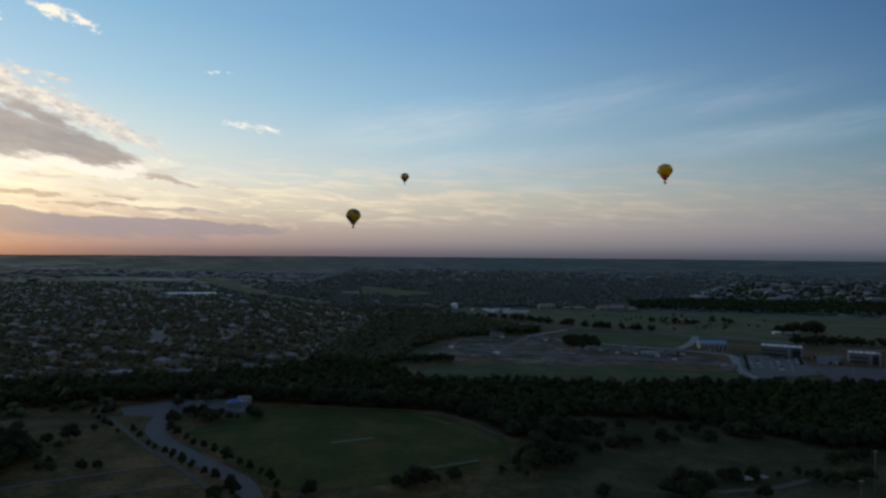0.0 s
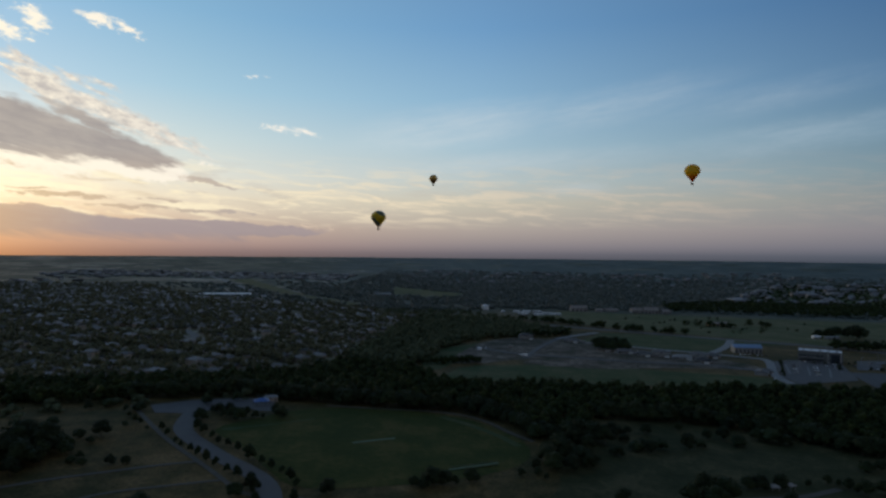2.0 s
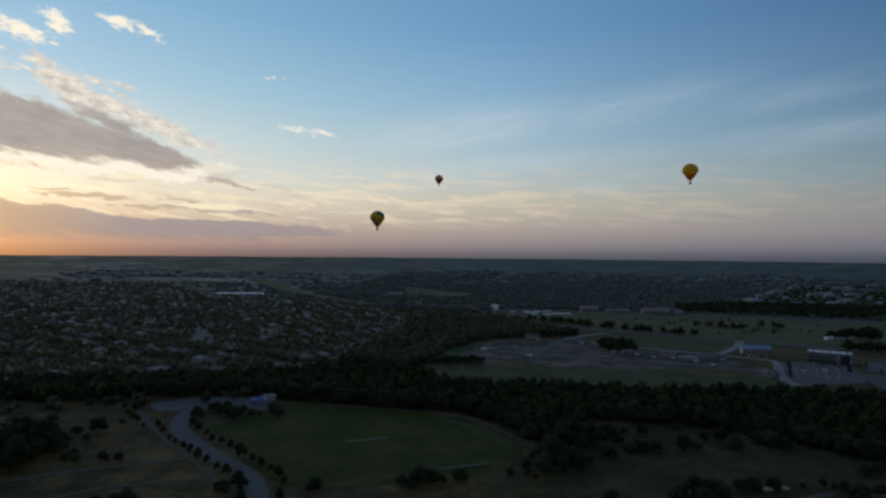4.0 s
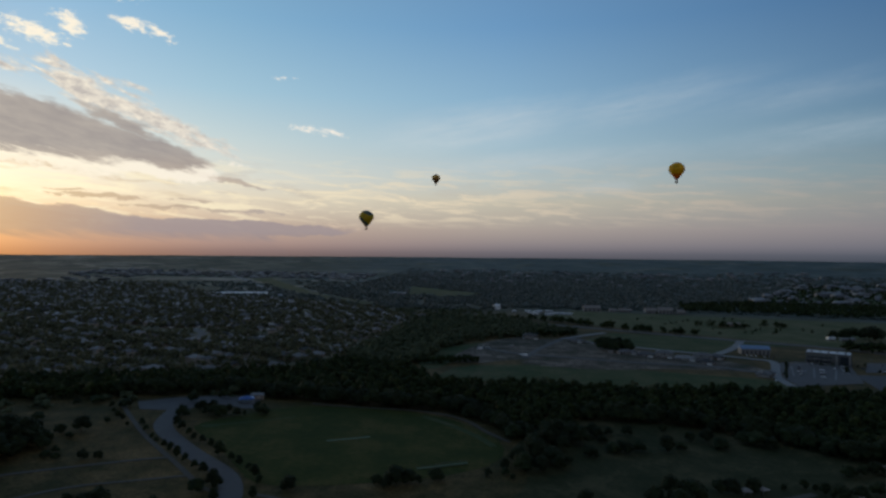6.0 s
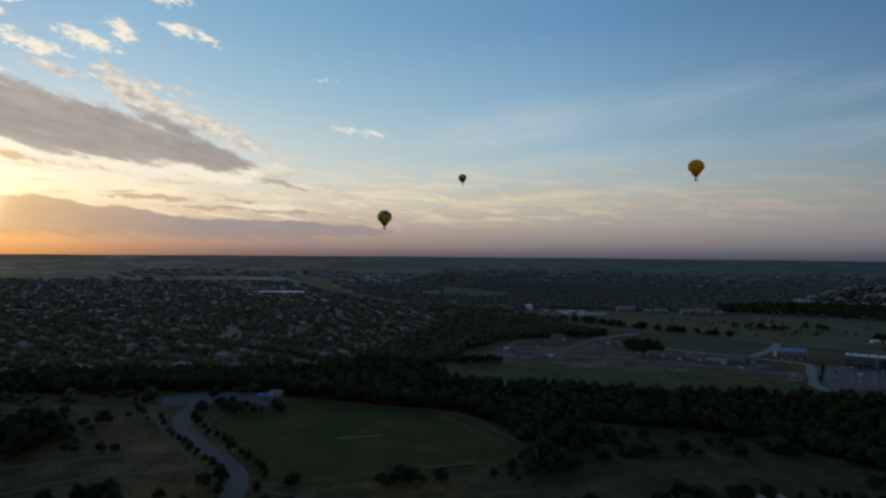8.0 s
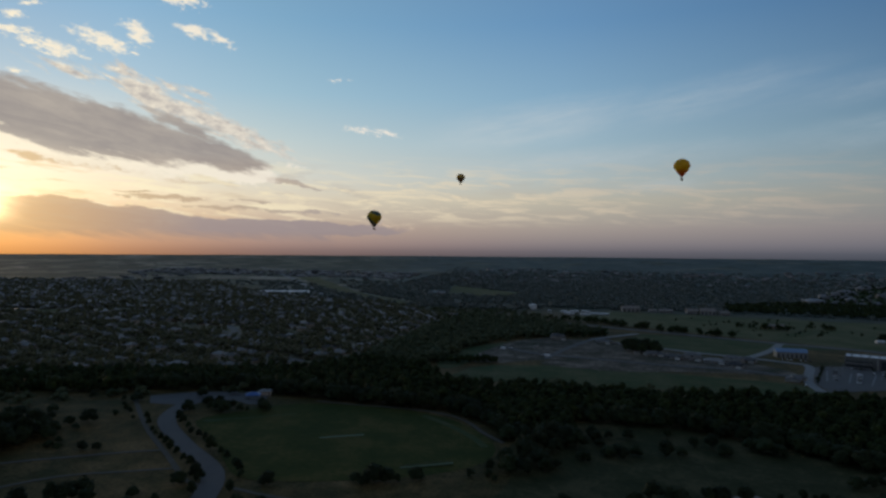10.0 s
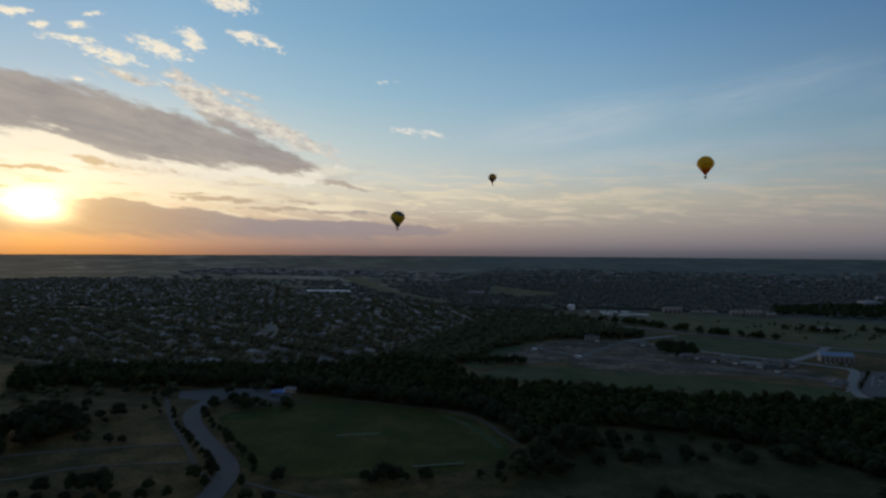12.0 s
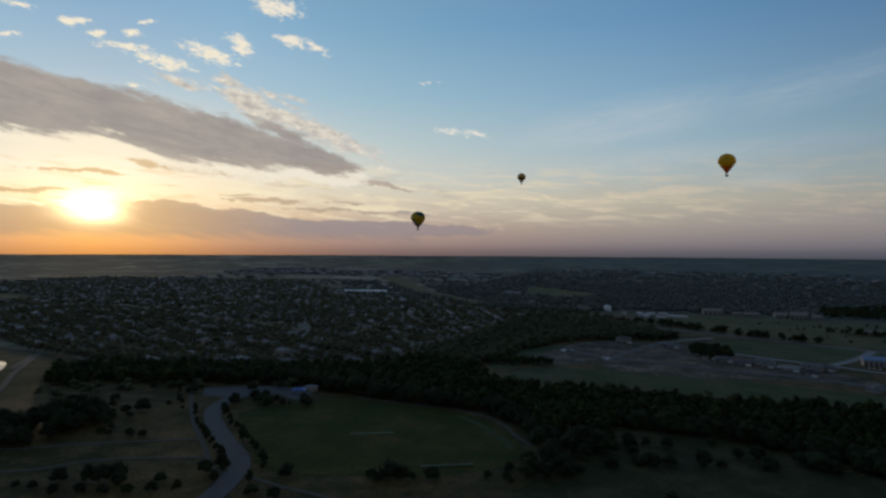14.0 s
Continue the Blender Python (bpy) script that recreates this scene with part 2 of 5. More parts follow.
# ---- materials ----
def material(name, stops, scale=1.0, fine=8.0, rough=0.9, metal=0.0, bump=0.3, vary=0.0, gloss=0.3, sheer=0.0, island=0.0, fuzz=0.0):
    """Colour by two scales of noise in metres; vary: lightness from piece to piece; sheer: light that shines through thin stuff."""
    m = bpy.data.materials.new(name)
    m.use_nodes = True
    w = Net(m.node_tree)
    at = w.node("ShaderNodeTexCoord").outputs["Object"]
    if vary or island:
        at = w.node("ShaderNodeNewGeometry").outputs["Position"]
    a = w.noise(at, 1.0 / scale, 5.0, 0.6)
    b = w.noise(at, 1.0 / scale * fine, 4.0, 0.6)
    half = 0.11 if scale >= 20 and not vary and not island else 0.2
    f = w.ranged(w.math("MULTIPLY_ADD", b, 0.35, w.math("MULTIPLY", a, 0.65)), 0.5 - half, 0.5 + half)
    col = w.ramp(f, [(k / max(1, len(stops) - 1), (*c, 1.0)) for k, c in enumerate(stops)])
    if vary:
        r = w.ranged(w.node("ShaderNodeObjectInfo").outputs["Random"], 0, 1, 1 - vary, 1 + vary)
        col = w.mix(1.0, col, w.node("ShaderNodeCombineColor", Red=r, Green=r, Blue=r).outputs[0], "MULTIPLY")
    if island:
        r = w.ranged(w.node("ShaderNodeNewGeometry").outputs["Random Per Island"], 0, 1, 1 - island, 1 + island)
        col = w.mix(1.0, col, w.node("ShaderNodeCombineColor", Red=r, Green=r, Blue=r).outputs[0], "MULTIPLY")
    p = w.node("ShaderNodeBsdfPrincipled", Base_Color=col, Roughness=rough, Metallic=metal, Specular_IOR_Level=gloss, Sheen_Weight=fuzz, Sheen_Roughness=0.3)
    if bump:
        w.feed(p.inputs["Normal"], w.node("ShaderNodeBump", Strength=bump, Distance=scale * 0.05, Height=b).outputs[0])
    out = p.outputs[0]
    if sheer:
        t = w.node("ShaderNodeBsdfTranslucent", Color=col)
        out = w.node("ShaderNodeMixShader", Fac=sheer, i1=out, i2=t.outputs[0]).outputs[0]
    w.tree.links.new(out, w.node("ShaderNodeOutputMaterial").inputs[0])
    return m


LEAF = material("leaves", [(0.0085, 0.0153, 0.00425), (0.017, 0.0263, 0.00765), (0.0331, 0.0399, 0.011)], 6.0, 5.0, 0.75, bump=0, vary=0.28, gloss=0.2, sheer=0.05)
WOODS = material("woodland_leaves", [(0.009, 0.018, 0.005), (0.020, 0.031, 0.008), (0.042, 0.050, 0.012)], 14.0, 5.0, 0.8, bump=0, island=0.25, gloss=0.12, sheer=0.05)
# leaf colour lightened and given sheen to imitate haze over the suburb
GARDEN = material("garden_leaves_hazed", [(0.076, 0.078, 0.040), (0.10, 0.101, 0.054), (0.126, 0.122, 0.07)], 20.0, 5.0, 0.8, bump=0, island=0.3, gloss=0.12, sheer=0.25, fuzz=0.2)
# paler, bluer leaf colour and strong sheen stand in for distance haze
HAZED_WOODS = material("hazed_far_leaves", [(0.0616, 0.0844, 0.073), (0.0821, 0.105, 0.0901), (0.105, 0.123, 0.105)], 90.0, 6.0, 0.7, bump=0, island=0.2, gloss=0.3, sheer=0.35, fuzz=0.6)
# lighter copy of the creek leaves, in place of haze and light farther off
LIFTED_WOODS = material("valley_leaves_lightened", [(0.036, 0.050, 0.024), (0.064, 0.078, 0.040), (0.095, 0.106, 0.058)], 14.0, 5.0, 0.8, bump=0, island=0.25, gloss=0.12, sheer=0.1)
BARK = material("bark", [(0.06, 0.045, 0.032), (0.13, 0.10, 0.07)], 0.3, 6.0, 0.95, bump=0.6)
TURF = material("turf", [(0.027, 0.042, 0.009), (0.043, 0.052, 0.012), (0.082, 0.071, 0.021)], 30.0, 9.0, 0.95, bump=0.2, gloss=0.1)
PASTURE = material("pasture", [(0.0342, 0.0595, 0.0238), (0.0552, 0.0739, 0.0323), (0.0875, 0.0903, 0.0474)], 40.0, 9.0, 0.95, bump=0.2, gloss=0.1)
STRAW = material("dry_field", [(0.0552, 0.0749, 0.0312), (0.0818, 0.0923, 0.0442), (0.116, 0.111, 0.0604)], 50.0, 9.0, 0.95, bump=0.2, gloss=0.1)
# greener rough grass, also darkened in place of shade and vignetting
MEADOW = material("shaded_green_grass", [(0.026, 0.033, 0.013), (0.044, 0.046, 0.020), (0.082, 0.073, 0.036)], 26.0, 9.0, 0.95, bump=0.2, gloss=0.1)
BARE = material("bare_earth", [(0.0349, 0.0436, 0.0265), (0.0637, 0.0594, 0.0445), (0.111, 0.0931, 0.0741), (0.19, 0.161, 0.135)], 34.0, 8.0, 0.95, bump=0.3, gloss=0.1)
# lawn and drive tones, raised to make up for haze and glare
LAWN = material("dry_lawns_and_drives", [(0.09, 0.092, 0.05), (0.15, 0.14, 0.09), (0.28, 0.26, 0.215)], 26.0, 5.0, 0.95, bump=0, gloss=0.1)
GRAVEL = material("pale_gravel", [(0.17, 0.16, 0.145), (0.26, 0.245, 0.22)], 8.0, 10.0, 0.9, bump=0.3)
ASPHALT = material("asphalt", [(0.064, 0.064, 0.066), (0.094, 0.093, 0.094)], 9.0, 12.0, 0.8, bump=0.2)
NEW_TAR = material("fresh_asphalt", [(0.04, 0.042, 0.046), (0.065, 0.066, 0.07)], 9.0, 12.0, 0.75, bump=0.2)
STREET = material("worn_street", [(0.10, 0.098, 0.094), (0.15, 0.147, 0.14)], 9.0, 12.0, 0.85, bump=0.2)
CONCRETE = material("concrete", [(0.144, 0.153, 0.158), (0.208, 0.22, 0.225)], 6.0, 10.0, 0.85, bump=0.2)
PALE_PATH = material("pale_path", [(0.058, 0.055, 0.046), (0.090, 0.084, 0.070)], 5.0, 10.0, 0.9, bump=0.2)
MAT_GREEN = material("green_matting", [(0.08, 0.125, 0.08), (0.11, 0.155, 0.10)], 2.0, 8.0, 0.85, bump=0.1)
WATER = material("pond_water", [(0.02, 0.025, 0.025), (0.03, 0.035, 0.03)], 30.0, 8.0, 0.06, bump=0.0, gloss=0.6)
WALLS = material("house_wall", [(0.24, 0.19, 0.15), (0.36, 0.31, 0.26)], 3.0, 8.0, 0.9, bump=0.1, vary=0.35)
SHINGLE = material("roof_shingle", [(0.09, 0.088, 0.086), (0.15, 0.147, 0.142)], 4.0, 6.0, 0.7, bump=0.2, vary=0.85, gloss=0.4)
# roof colour raised above the near shingle to make up for haze
SHINGLES_FAR = material("far_roofs_hazed", [(0.115, 0.113, 0.11), (0.20, 0.196, 0.19)], 40.0, 6.0, 0.7, bump=0, island=0.9, gloss=0.4)
PALE_ROOFS = material("pale_town_roofs", [(0.10, 0.104, 0.108), (0.19, 0.194, 0.20)], 60.0, 4.0, 0.6, bump=0, island=0.35, gloss=0.4)
TAN_ROOF = material("tan_roof_tiles", [(0.19, 0.165, 0.145), (0.27, 0.24, 0.21)], 3.0, 6.0, 0.8, bump=0.2)
GLASS = material("window_glass", [(0.02, 0.025, 0.03), (0.04, 0.045, 0.05)], 2.0, 4.0, 0.08, bump=0, gloss=0.6)
TRIM = material("painted_trim", [(0.6, 0.58, 0.55), (0.75, 0.74, 0.7)], 2.0, 6.0, 0.6, bump=0.05)
DOOR = material("painted_door", [(0.12, 0.07, 0.05), (0.2, 0.13, 0.09)], 1.0, 6.0, 0.6, bump=0.05)
WHITE_METAL = material("white_sheet_metal", [(0.6, 0.62, 0.64), (0.75, 0.77, 0.78)], 5.0, 6.0, 0.4, bump=0.05, gloss=0.5)
BLUE_METAL = material("blue_sheet_metal", [(0.025, 0.08, 0.27), (0.04, 0.12, 0.36)], 3.0, 6.0, 0.4, bump=0.05, gloss=0.5)
PALE_BLUE = material("pale_blue_sheet_metal", [(0.12, 0.211, 0.341), (0.168, 0.26, 0.384)], 5.0, 6.0, 0.35, bump=0.05, gloss=0.5)
GREY_METAL = material("galvanised_metal", [(0.25, 0.26, 0.27), (0.36, 0.37, 0.38)], 1.0, 6.0, 0.5, 0.6, bump=0.05)
STUCCO = material("pale_stucco", [(0.22, 0.212, 0.195), (0.32, 0.305, 0.285)], 4.0, 8.0, 0.85, bump=0.15)
TAUPE = material("taupe_stucco", [(0.10, 0.098, 0.092), (0.16, 0.155, 0.145)], 4.0, 8.0, 0.85, bump=0.15)
DARK_CLAD = material("dark_cladding", [(0.05, 0.05, 0.055), (0.09, 0.09, 0.095)], 3.0, 6.0, 0.6, bump=0.1)
TIMBER = material("raw_timber", [(0.3, 0.22, 0.13), (0.42, 0.32, 0.2)], 1.5, 6.0, 0.85, bump=0.2)
WICKER = material("wicker", [(0.1, 0.055, 0.025), (0.2, 0.12, 0.06)], 0.15, 6.0, 0.9, bump=0.6)
NYLON = {k: material(k + "_nylon", [tuple(c * 0.85 for c in v), v], 3.0, 5.0, 0.5, bump=0.0, gloss=0.3, sheer=0.6) for k, v in
         (("yellow", (0.92, 0.66, 0.06)), ("navy", (0.10, 0.20, 0.25)), ("orange", (0.8, 0.26, 0.04)), ("red", (0.6, 0.09, 0.04)), ("maroon", (0.30, 0.19, 0.12)), ("tan", (0.92, 0.66, 0.22)), ("teal", (0.02, 0.08, 0.09)))}

# ---- the lie of the land ----
def ease(t):
    t = np.clip(t, 0, 1)
    return t * t * (3 - 2 * t)


def ground_height(x, y):
    """A park that falls towards the creek on the right, flat suburbs, and far land raised to fit the camera's horizon.
    """
    x, y = np.asarray(x, float), np.asarray(y, float)
    k = 1 - ease((y - 430) / 150.0)
    far = -2 - 0.010 * np.clip(x, -700, 700)
    r = np.hypot(x - 55, y)
    z = (1 - 0.045 * np.clip(x, -220, 220)) * k + far * (1 - k) + (77 - far) * np.clip((r - 1800) / 3050.0, 0, 1) ** 1.6
    return z - np.clip(r - 4860, 0, None) * 0.35


def gz(x, y):
    return float(ground_height(x, y))


def inside(px, py, poly):
    px, py = np.asarray(px, float), np.asarray(py, float)
    hit = np.zeros(px.shape, bool)
    for (x0, y0), (x1, y1) in zip(poly, poly[1:] + poly[:1]):
        if y0 != y1:
            hit ^= ((y0 > py) != (y1 > py)) & (px < (x1 - x0) * (py - y0) / (y1 - y0) + x0)
    return hit


def rounded(points, closed=False, step=5.0):
    """A smooth line through the points."""
    p = [Vector(q).to_3d() for q in points]
    k = len(p)
    out = []
    for i in range(k if closed else k - 1):
        if closed:
            a, b, c, d = p[i - 1], p[i], p[(i + 1) % k], p[(i + 2) % k]
        else:
            a, b, c, d = p[max(i - 1, 0)], p[i], p[i + 1], p[min(i + 2, k - 1)]
        m = max(2, int((c - b).length / step))
        for j in range(m):
            t = j / m
            out.append(0.5 * ((2 * b) + (c - a) * t + (2 * a - 5 * b + 4 * c - d) * t * t + (3 * b - a - 3 * c + d) * t ** 3))
    return out if closed else out + [p[-1]]


def link(name, verts, faces, mat, parent=None, smooth=False):
    me = bpy.data.meshes.new(name)
    me.from_pydata(verts, [], faces)
    me.update()
    if smooth:
        me.shade_smooth()
    me.materials.append(mat)
    ob = new(name, me)
    ob.parent = parent
    return ob


def part(name, bm, mat, parent=None, label="", smooth=False):
    me = bpy.data.meshes.new(name)
    bm.to_mesh(me)
    bm.free()
    if smooth:
        me.shade_smooth()
    me.materials.append(mat)
    ob = new(name, me)
    ob.parent = parent
    return tagged(ob, label)


def patch(name, poly, mat, layer, label, category="ground", curved=True, cell=18.0):
    """A sheet of other ground, laid on the land."""
    pts = rounded(poly, True, 8.0) if curved else [Vector(p).to_3d() for p in poly]
    bm = bmesh.new()
    bm.faces.new([bm.verts.new((v.x, v.y, 0)) for v in pts])
    bmesh.ops.triangulate(bm, faces=bm.faces[:])
    xs, ys = [v.x for v in pts], [v.y for v in pts]
    cell = max(cell, (max(xs) - min(xs)) / 30)
    for axis, lo, hi in ((0, min(xs), max(xs)), (1, min(ys), max(ys))):
        for i in range(1, int((hi - lo) / cell) + 1):
            at = [0, 0, 0]
            at[axis] = lo + i * cell
            bmesh.ops.bisect_plane(bm, geom=bm.verts[:] + bm.edges[:] + bm.faces[:], plane_co=at, plane_no=(1 - axis, axis, 0))
    for v in bm.verts:
        v.co.z = gz(v.co.x, v.co.y) + layer
    bmesh.ops.recalc_face_normals(bm, faces=bm.faces[:])
    if sum(f.normal.z for f in bm.faces) < 0:
        bmesh.ops.reverse_faces(bm, faces=bm.faces[:])
    return tagged(part(name, bm, mat), label, category, kind="structure")


def strip(name, points, width, mat, layer, label, category="road", step=5.0, parent=None):
    """A road or path of that width along a line, with a low edge."""
    line = rounded(points, False, step)
    verts, faces = [], []
    for i, p in enumerate(line):
        d = (line[min(i + 1, len(line) - 1)] - line[max(i - 1, 0)]).normalized()
        s = Vector((-d.y, d.x, 0))
        for k, drop in ((-0.5, -0.3), (-0.5, 0), (0, 0.03), (0.5, 0), (0.5, -0.3)):
            q = p + s * width * k
            verts.append((q.x, q.y, gz(q.x, q.y) + layer + drop))
        if i:
            o = 5 * (i - 1)
            faces += [(o + j + 1, o + j, o + j + 5, o + j + 6) for j in range(4)]
    ob = link(name, verts, faces, mat, parent)
    return tagged(ob, label, category, kind="structure")


def land_material():
    """Rough grass near by, patchwork fields and woods towards the skyline, paled for haze."""
    m = bpy.data.materials.new("open_land_hazed_far")
    m.use_nodes = True
    w = Net(m.node_tree)
    at = w.node("ShaderNodeTexCoord").outputs["Object"]
    big, mid, small = w.noise(at, 0.011, 5.0, 0.6), w.noise(at, 0.07, 5.0, 0.65), w.noise(at, 0.6, 4.0, 0.6)
    near = w.ramp(w.ranged(w.math("MULTIPLY_ADD", mid, 0.5, w.math("MULTIPLY", big, 0.5)), 0.40, 0.61),
                  [(0.0, (0.033, 0.035, 0.010, 1)), (0.4, (0.061, 0.049, 0.017, 1)), (0.7, (0.096, 0.069, 0.026, 1)), (1.0, (0.138, 0.095, 0.041, 1))])
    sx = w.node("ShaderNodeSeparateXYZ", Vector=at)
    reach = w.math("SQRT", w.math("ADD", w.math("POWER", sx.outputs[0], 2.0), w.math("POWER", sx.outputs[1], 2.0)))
    bent = w.node("ShaderNodeVectorMath", i0=at, i1=w.node("ShaderNodeVectorMath", i0=w.node("ShaderNodeTexNoise", Vector=at, Scale=0.004).outputs[1], i1=(90.0, 90.0, 0.0)).outputs[0])
    bent.inputs[1].links[0].from_node.operation = "MULTIPLY"
    cells = w.node("ShaderNodeTexVoronoi", Vector=bent.outputs[0], Scale=0.0036, Randomness=0.95)
    tone = w.node("ShaderNodeSeparateColor", Color=cells.outputs["Color"]).outputs[0]
    copse = w.noise(at, 0.0065, 7.0, 0.66)
    # field tones raised to stand in for haze and glare towards the sunset
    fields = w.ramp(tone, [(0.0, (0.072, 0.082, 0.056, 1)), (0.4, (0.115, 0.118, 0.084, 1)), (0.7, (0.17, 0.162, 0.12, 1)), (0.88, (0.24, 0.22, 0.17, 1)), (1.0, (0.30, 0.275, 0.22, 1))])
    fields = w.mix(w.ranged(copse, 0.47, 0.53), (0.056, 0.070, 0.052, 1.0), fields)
    # treetop tones raised and blued to stand in for haze
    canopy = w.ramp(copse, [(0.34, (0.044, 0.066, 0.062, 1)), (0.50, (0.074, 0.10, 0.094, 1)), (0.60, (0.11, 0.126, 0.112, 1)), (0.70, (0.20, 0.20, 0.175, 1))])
    # woods to the east, with a few clearings; open fields towards the sunset
    west = w.ranged(w.math("MULTIPLY_ADD", w.math("SUBTRACT", big, 0.5), 2600.0, w.math("MULTIPLY_ADD", sx.outputs[1], 0.22, sx.outputs[0])), -250, 150, 1.0, 0.0)
    glade = w.ranged(w.noise(at, 0.0035, 3.0, 0.5), 0.60, 0.63)
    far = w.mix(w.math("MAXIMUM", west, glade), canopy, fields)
    # near colours give way to the haze-paled ones with distance
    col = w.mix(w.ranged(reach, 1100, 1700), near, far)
    col = w.mix(1.0, col, w.ramp(small, [(0.36, (0.62, 0.62, 0.62, 1)), (0.64, (1.3, 1.3, 1.3, 1))]), "MULTIPLY")
    p = w.node("ShaderNodeBsdfPrincipled", Base_Color=col, Roughness=0.85, Specular_IOR_Level=0.1)
    w.feed(p.inputs["Normal"], w.node("ShaderNodeBump", Strength=w.ranged(reach, 600, 1500, 0.3, 0.0), Distance=1.0, Height=small).outputs[0])
    w.tree.links.new(p.outputs[0], w.node("ShaderNodeOutputMaterial").inputs[0])
    return m


def build_ground():
    seg = 480
    radii = [0.0] + [14 * 1.0 * (1.034 ** i - 1) / 0.034 for i in range(1, 300)]
    radii = [r for r in radii if r < 4980] + [4850, 5100, 5600]
    radii = np.array(sorted(radii))
    a = np.linspace(0, 2 * np.pi, seg, endpoint=False)
    x = (55 + radii[1:, None] * np.sin(a)[None, :]).ravel()
    y = (radii[1:, None] * np.cos(a)[None, :]).ravel()
    rr = np.repeat(radii[1:], seg)
    aa = np.tile(a, len(radii) - 1)
    z = ground_height(x, y)
    z = z + np.where(rr > 3800, 1.0, 0.0) * (np.sin(aa * 23) + np.sin(aa * 61 + 1) * 0.7 + np.sin(aa * 140 + 2) * 0.4) * 0.6
    verts = [(55.0, 0.0, gz(55, 0))] + list(zip(x.tolist(), y.tolist(), z.tolist()))
    faces = [(0, 1 + (j + 1) % seg, 1 + j) for j in range(seg)]
    for i in range(len(radii) - 2):
        o, q = 1 + i * seg, 1 + (i + 1) * seg
        faces += [(o + j, o + (j + 1) % seg, q + (j + 1) % seg, q + j) for j in range(seg)]
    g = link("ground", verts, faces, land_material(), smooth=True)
    tagged(g, "open land of rough dry grass, fields and distant woods paled for haze", "ground", kind="structure")


build_ground()

# the park
PARK_ROAD = [(-178, 412), (-174, 392), (-168, 374), (-157, 359), (-142, 344), (-126, 329), (-110, 316), (-96, 303), (-87, 289), (-81, 272), (-77, 255), (-76, 225), (-84, 190), (-98, 150)]
CRICKET = [(-149, 376), (-136, 403), (-116, 432), (-88, 447), (-57, 452), (-25, 450), (3, 439), (24, 417), (38, 393), (40, 371), (31, 349), (6, 326), (-22, 311), (-57, 298), (-79, 297), (-98, 318), (-120, 345)]
patch("playing_field", CRICKET, TURF, 0.12, "mown dark green turf of an oval cricket field", "grass")
# green sheet whose dark tone stands in for shade at the view's edge
patch("creek_meadow", [(30, 250), (52, 330), (48, 395), (92, 462), (150, 468), (205, 450), (300, 410), (420, 380), (430, 300), (330, 200), (120, 190)], MEADOW, 0.1, "green rough meadow sloping to the creek, darkened for shade", "grass")
strip("worn_track", [(-16, 441), (3, 426), (24, 402), (34, 385)], 5.0, PASTURE, 0.2, "worn dry arc of trodden grass", "grass")
strip("worn_track", [(-141, 381), (-128, 389), (-115, 399), (-98, 414)], 2.2, PASTURE, 0.2, "worn dry line of trodden grass", "grass")
patch("worn_spot", [(-146, 378), (-139, 384), (-134, 384), (-136, 379), (-141, 376)], PASTURE, 0.24, "bare worn spot in the turf", "ground")
strip("park_road", PARK_ROAD, 11.0, ASPHALT, 0.30, "grey asphalt park road winding between young trees")
patch("car_park", [(-212, 420), (-191, 442), (-163, 459), (-140, 460), (-128, 427), (-138, 424), (-152, 430), (-168, 428), (-172, 408), (-184, 405), (-200, 402)], ASPHALT, 0.24, "grey asphalt car park at the end of the park road", "car park", False)
FOOTPATHS = [
    ([(-223, 417), (-182, 369), (-159, 344), (-130, 316), (-113, 299), (-99, 285), (-88, 282)], 3.0),
    ([(-260, 232), (-214, 260), (-189, 282), (-172, 295), (-150, 311), (-135, 320)], 2.6),
    ([(-214, 215), (-184, 239), (-173, 248), (-165, 261), (-152, 275), (-130, 288), (-113, 298)], 2.2),
    ([(-76, 284), (-55, 280), (-39, 279), (-20, 276), (10, 266), (40, 262)], 2.6),
    ([(-99, 453), (-64, 453), (-26, 456), (1, 449), (17, 435), (30, 414), (44, 397)], 3.0),
    ([(140, 322), (154, 327), (174, 333), (201, 349)], 4.0),
]
for line, wide in FOOTPATHS:
    strip("footpath", line, wide, PALE_PATH, 0.2, "pale worn gravel footpath across the grass", "path")
# dark grass laid over land that the low sun lit too brightly
patch("pond_meadow", [(-290, 250), (-318, 340), (-368, 424), (-400, 480), (-470, 512), (-600, 530), (-700, 420), (-600, 280), (-420, 200)], MEADOW, 0.08, "dark rough grass round the pond", "grass")
strip("levee_track", [(-418, 424), (-446, 455), (-471, 483), (-489, 497), (-497, 489), (-492, 470)], 4.0, PALE_PATH, 0.4, "pale gravel track beside the pond", "track")
strip("levee_track", [(-300, 290), (-323, 327), (-350, 363), (-394, 406), (-428, 444), (-488, 505), (-504, 522), (-517, 528), (-530, 520), (-560, 490), (-600, 460)], 5.0, PALE_PATH, 0.5, "pale gravel track on the pond bank", "track")
patch("pond", [(-441, 436), (-415, 410), (-390, 380), (-420, 350), (-480, 340), (-520, 380), (-500, 430), (-465, 450)], WATER, 0.3, "still pond that mirrors the bright sky", "water")
# the building land across the creek
patch("grass_field", [(-25, 602), (-10, 650), (10, 668), (103, 693), (188, 672), (291, 650), (320, 610), (270, 590), (115, 590), (20, 585)], PASTURE, 0.12, "rough pale green field behind the creek", "grass", False)
patch("bare_building_land", [(-20, 698), (13, 834), (62, 897), (130, 885), (180, 862), (230, 800), (300, 740), (310, 690), (250, 690), (181, 684), (105, 704), (56, 712), (11, 683)], BARE, 0.16, "graded bare earth of a building site", "ground")
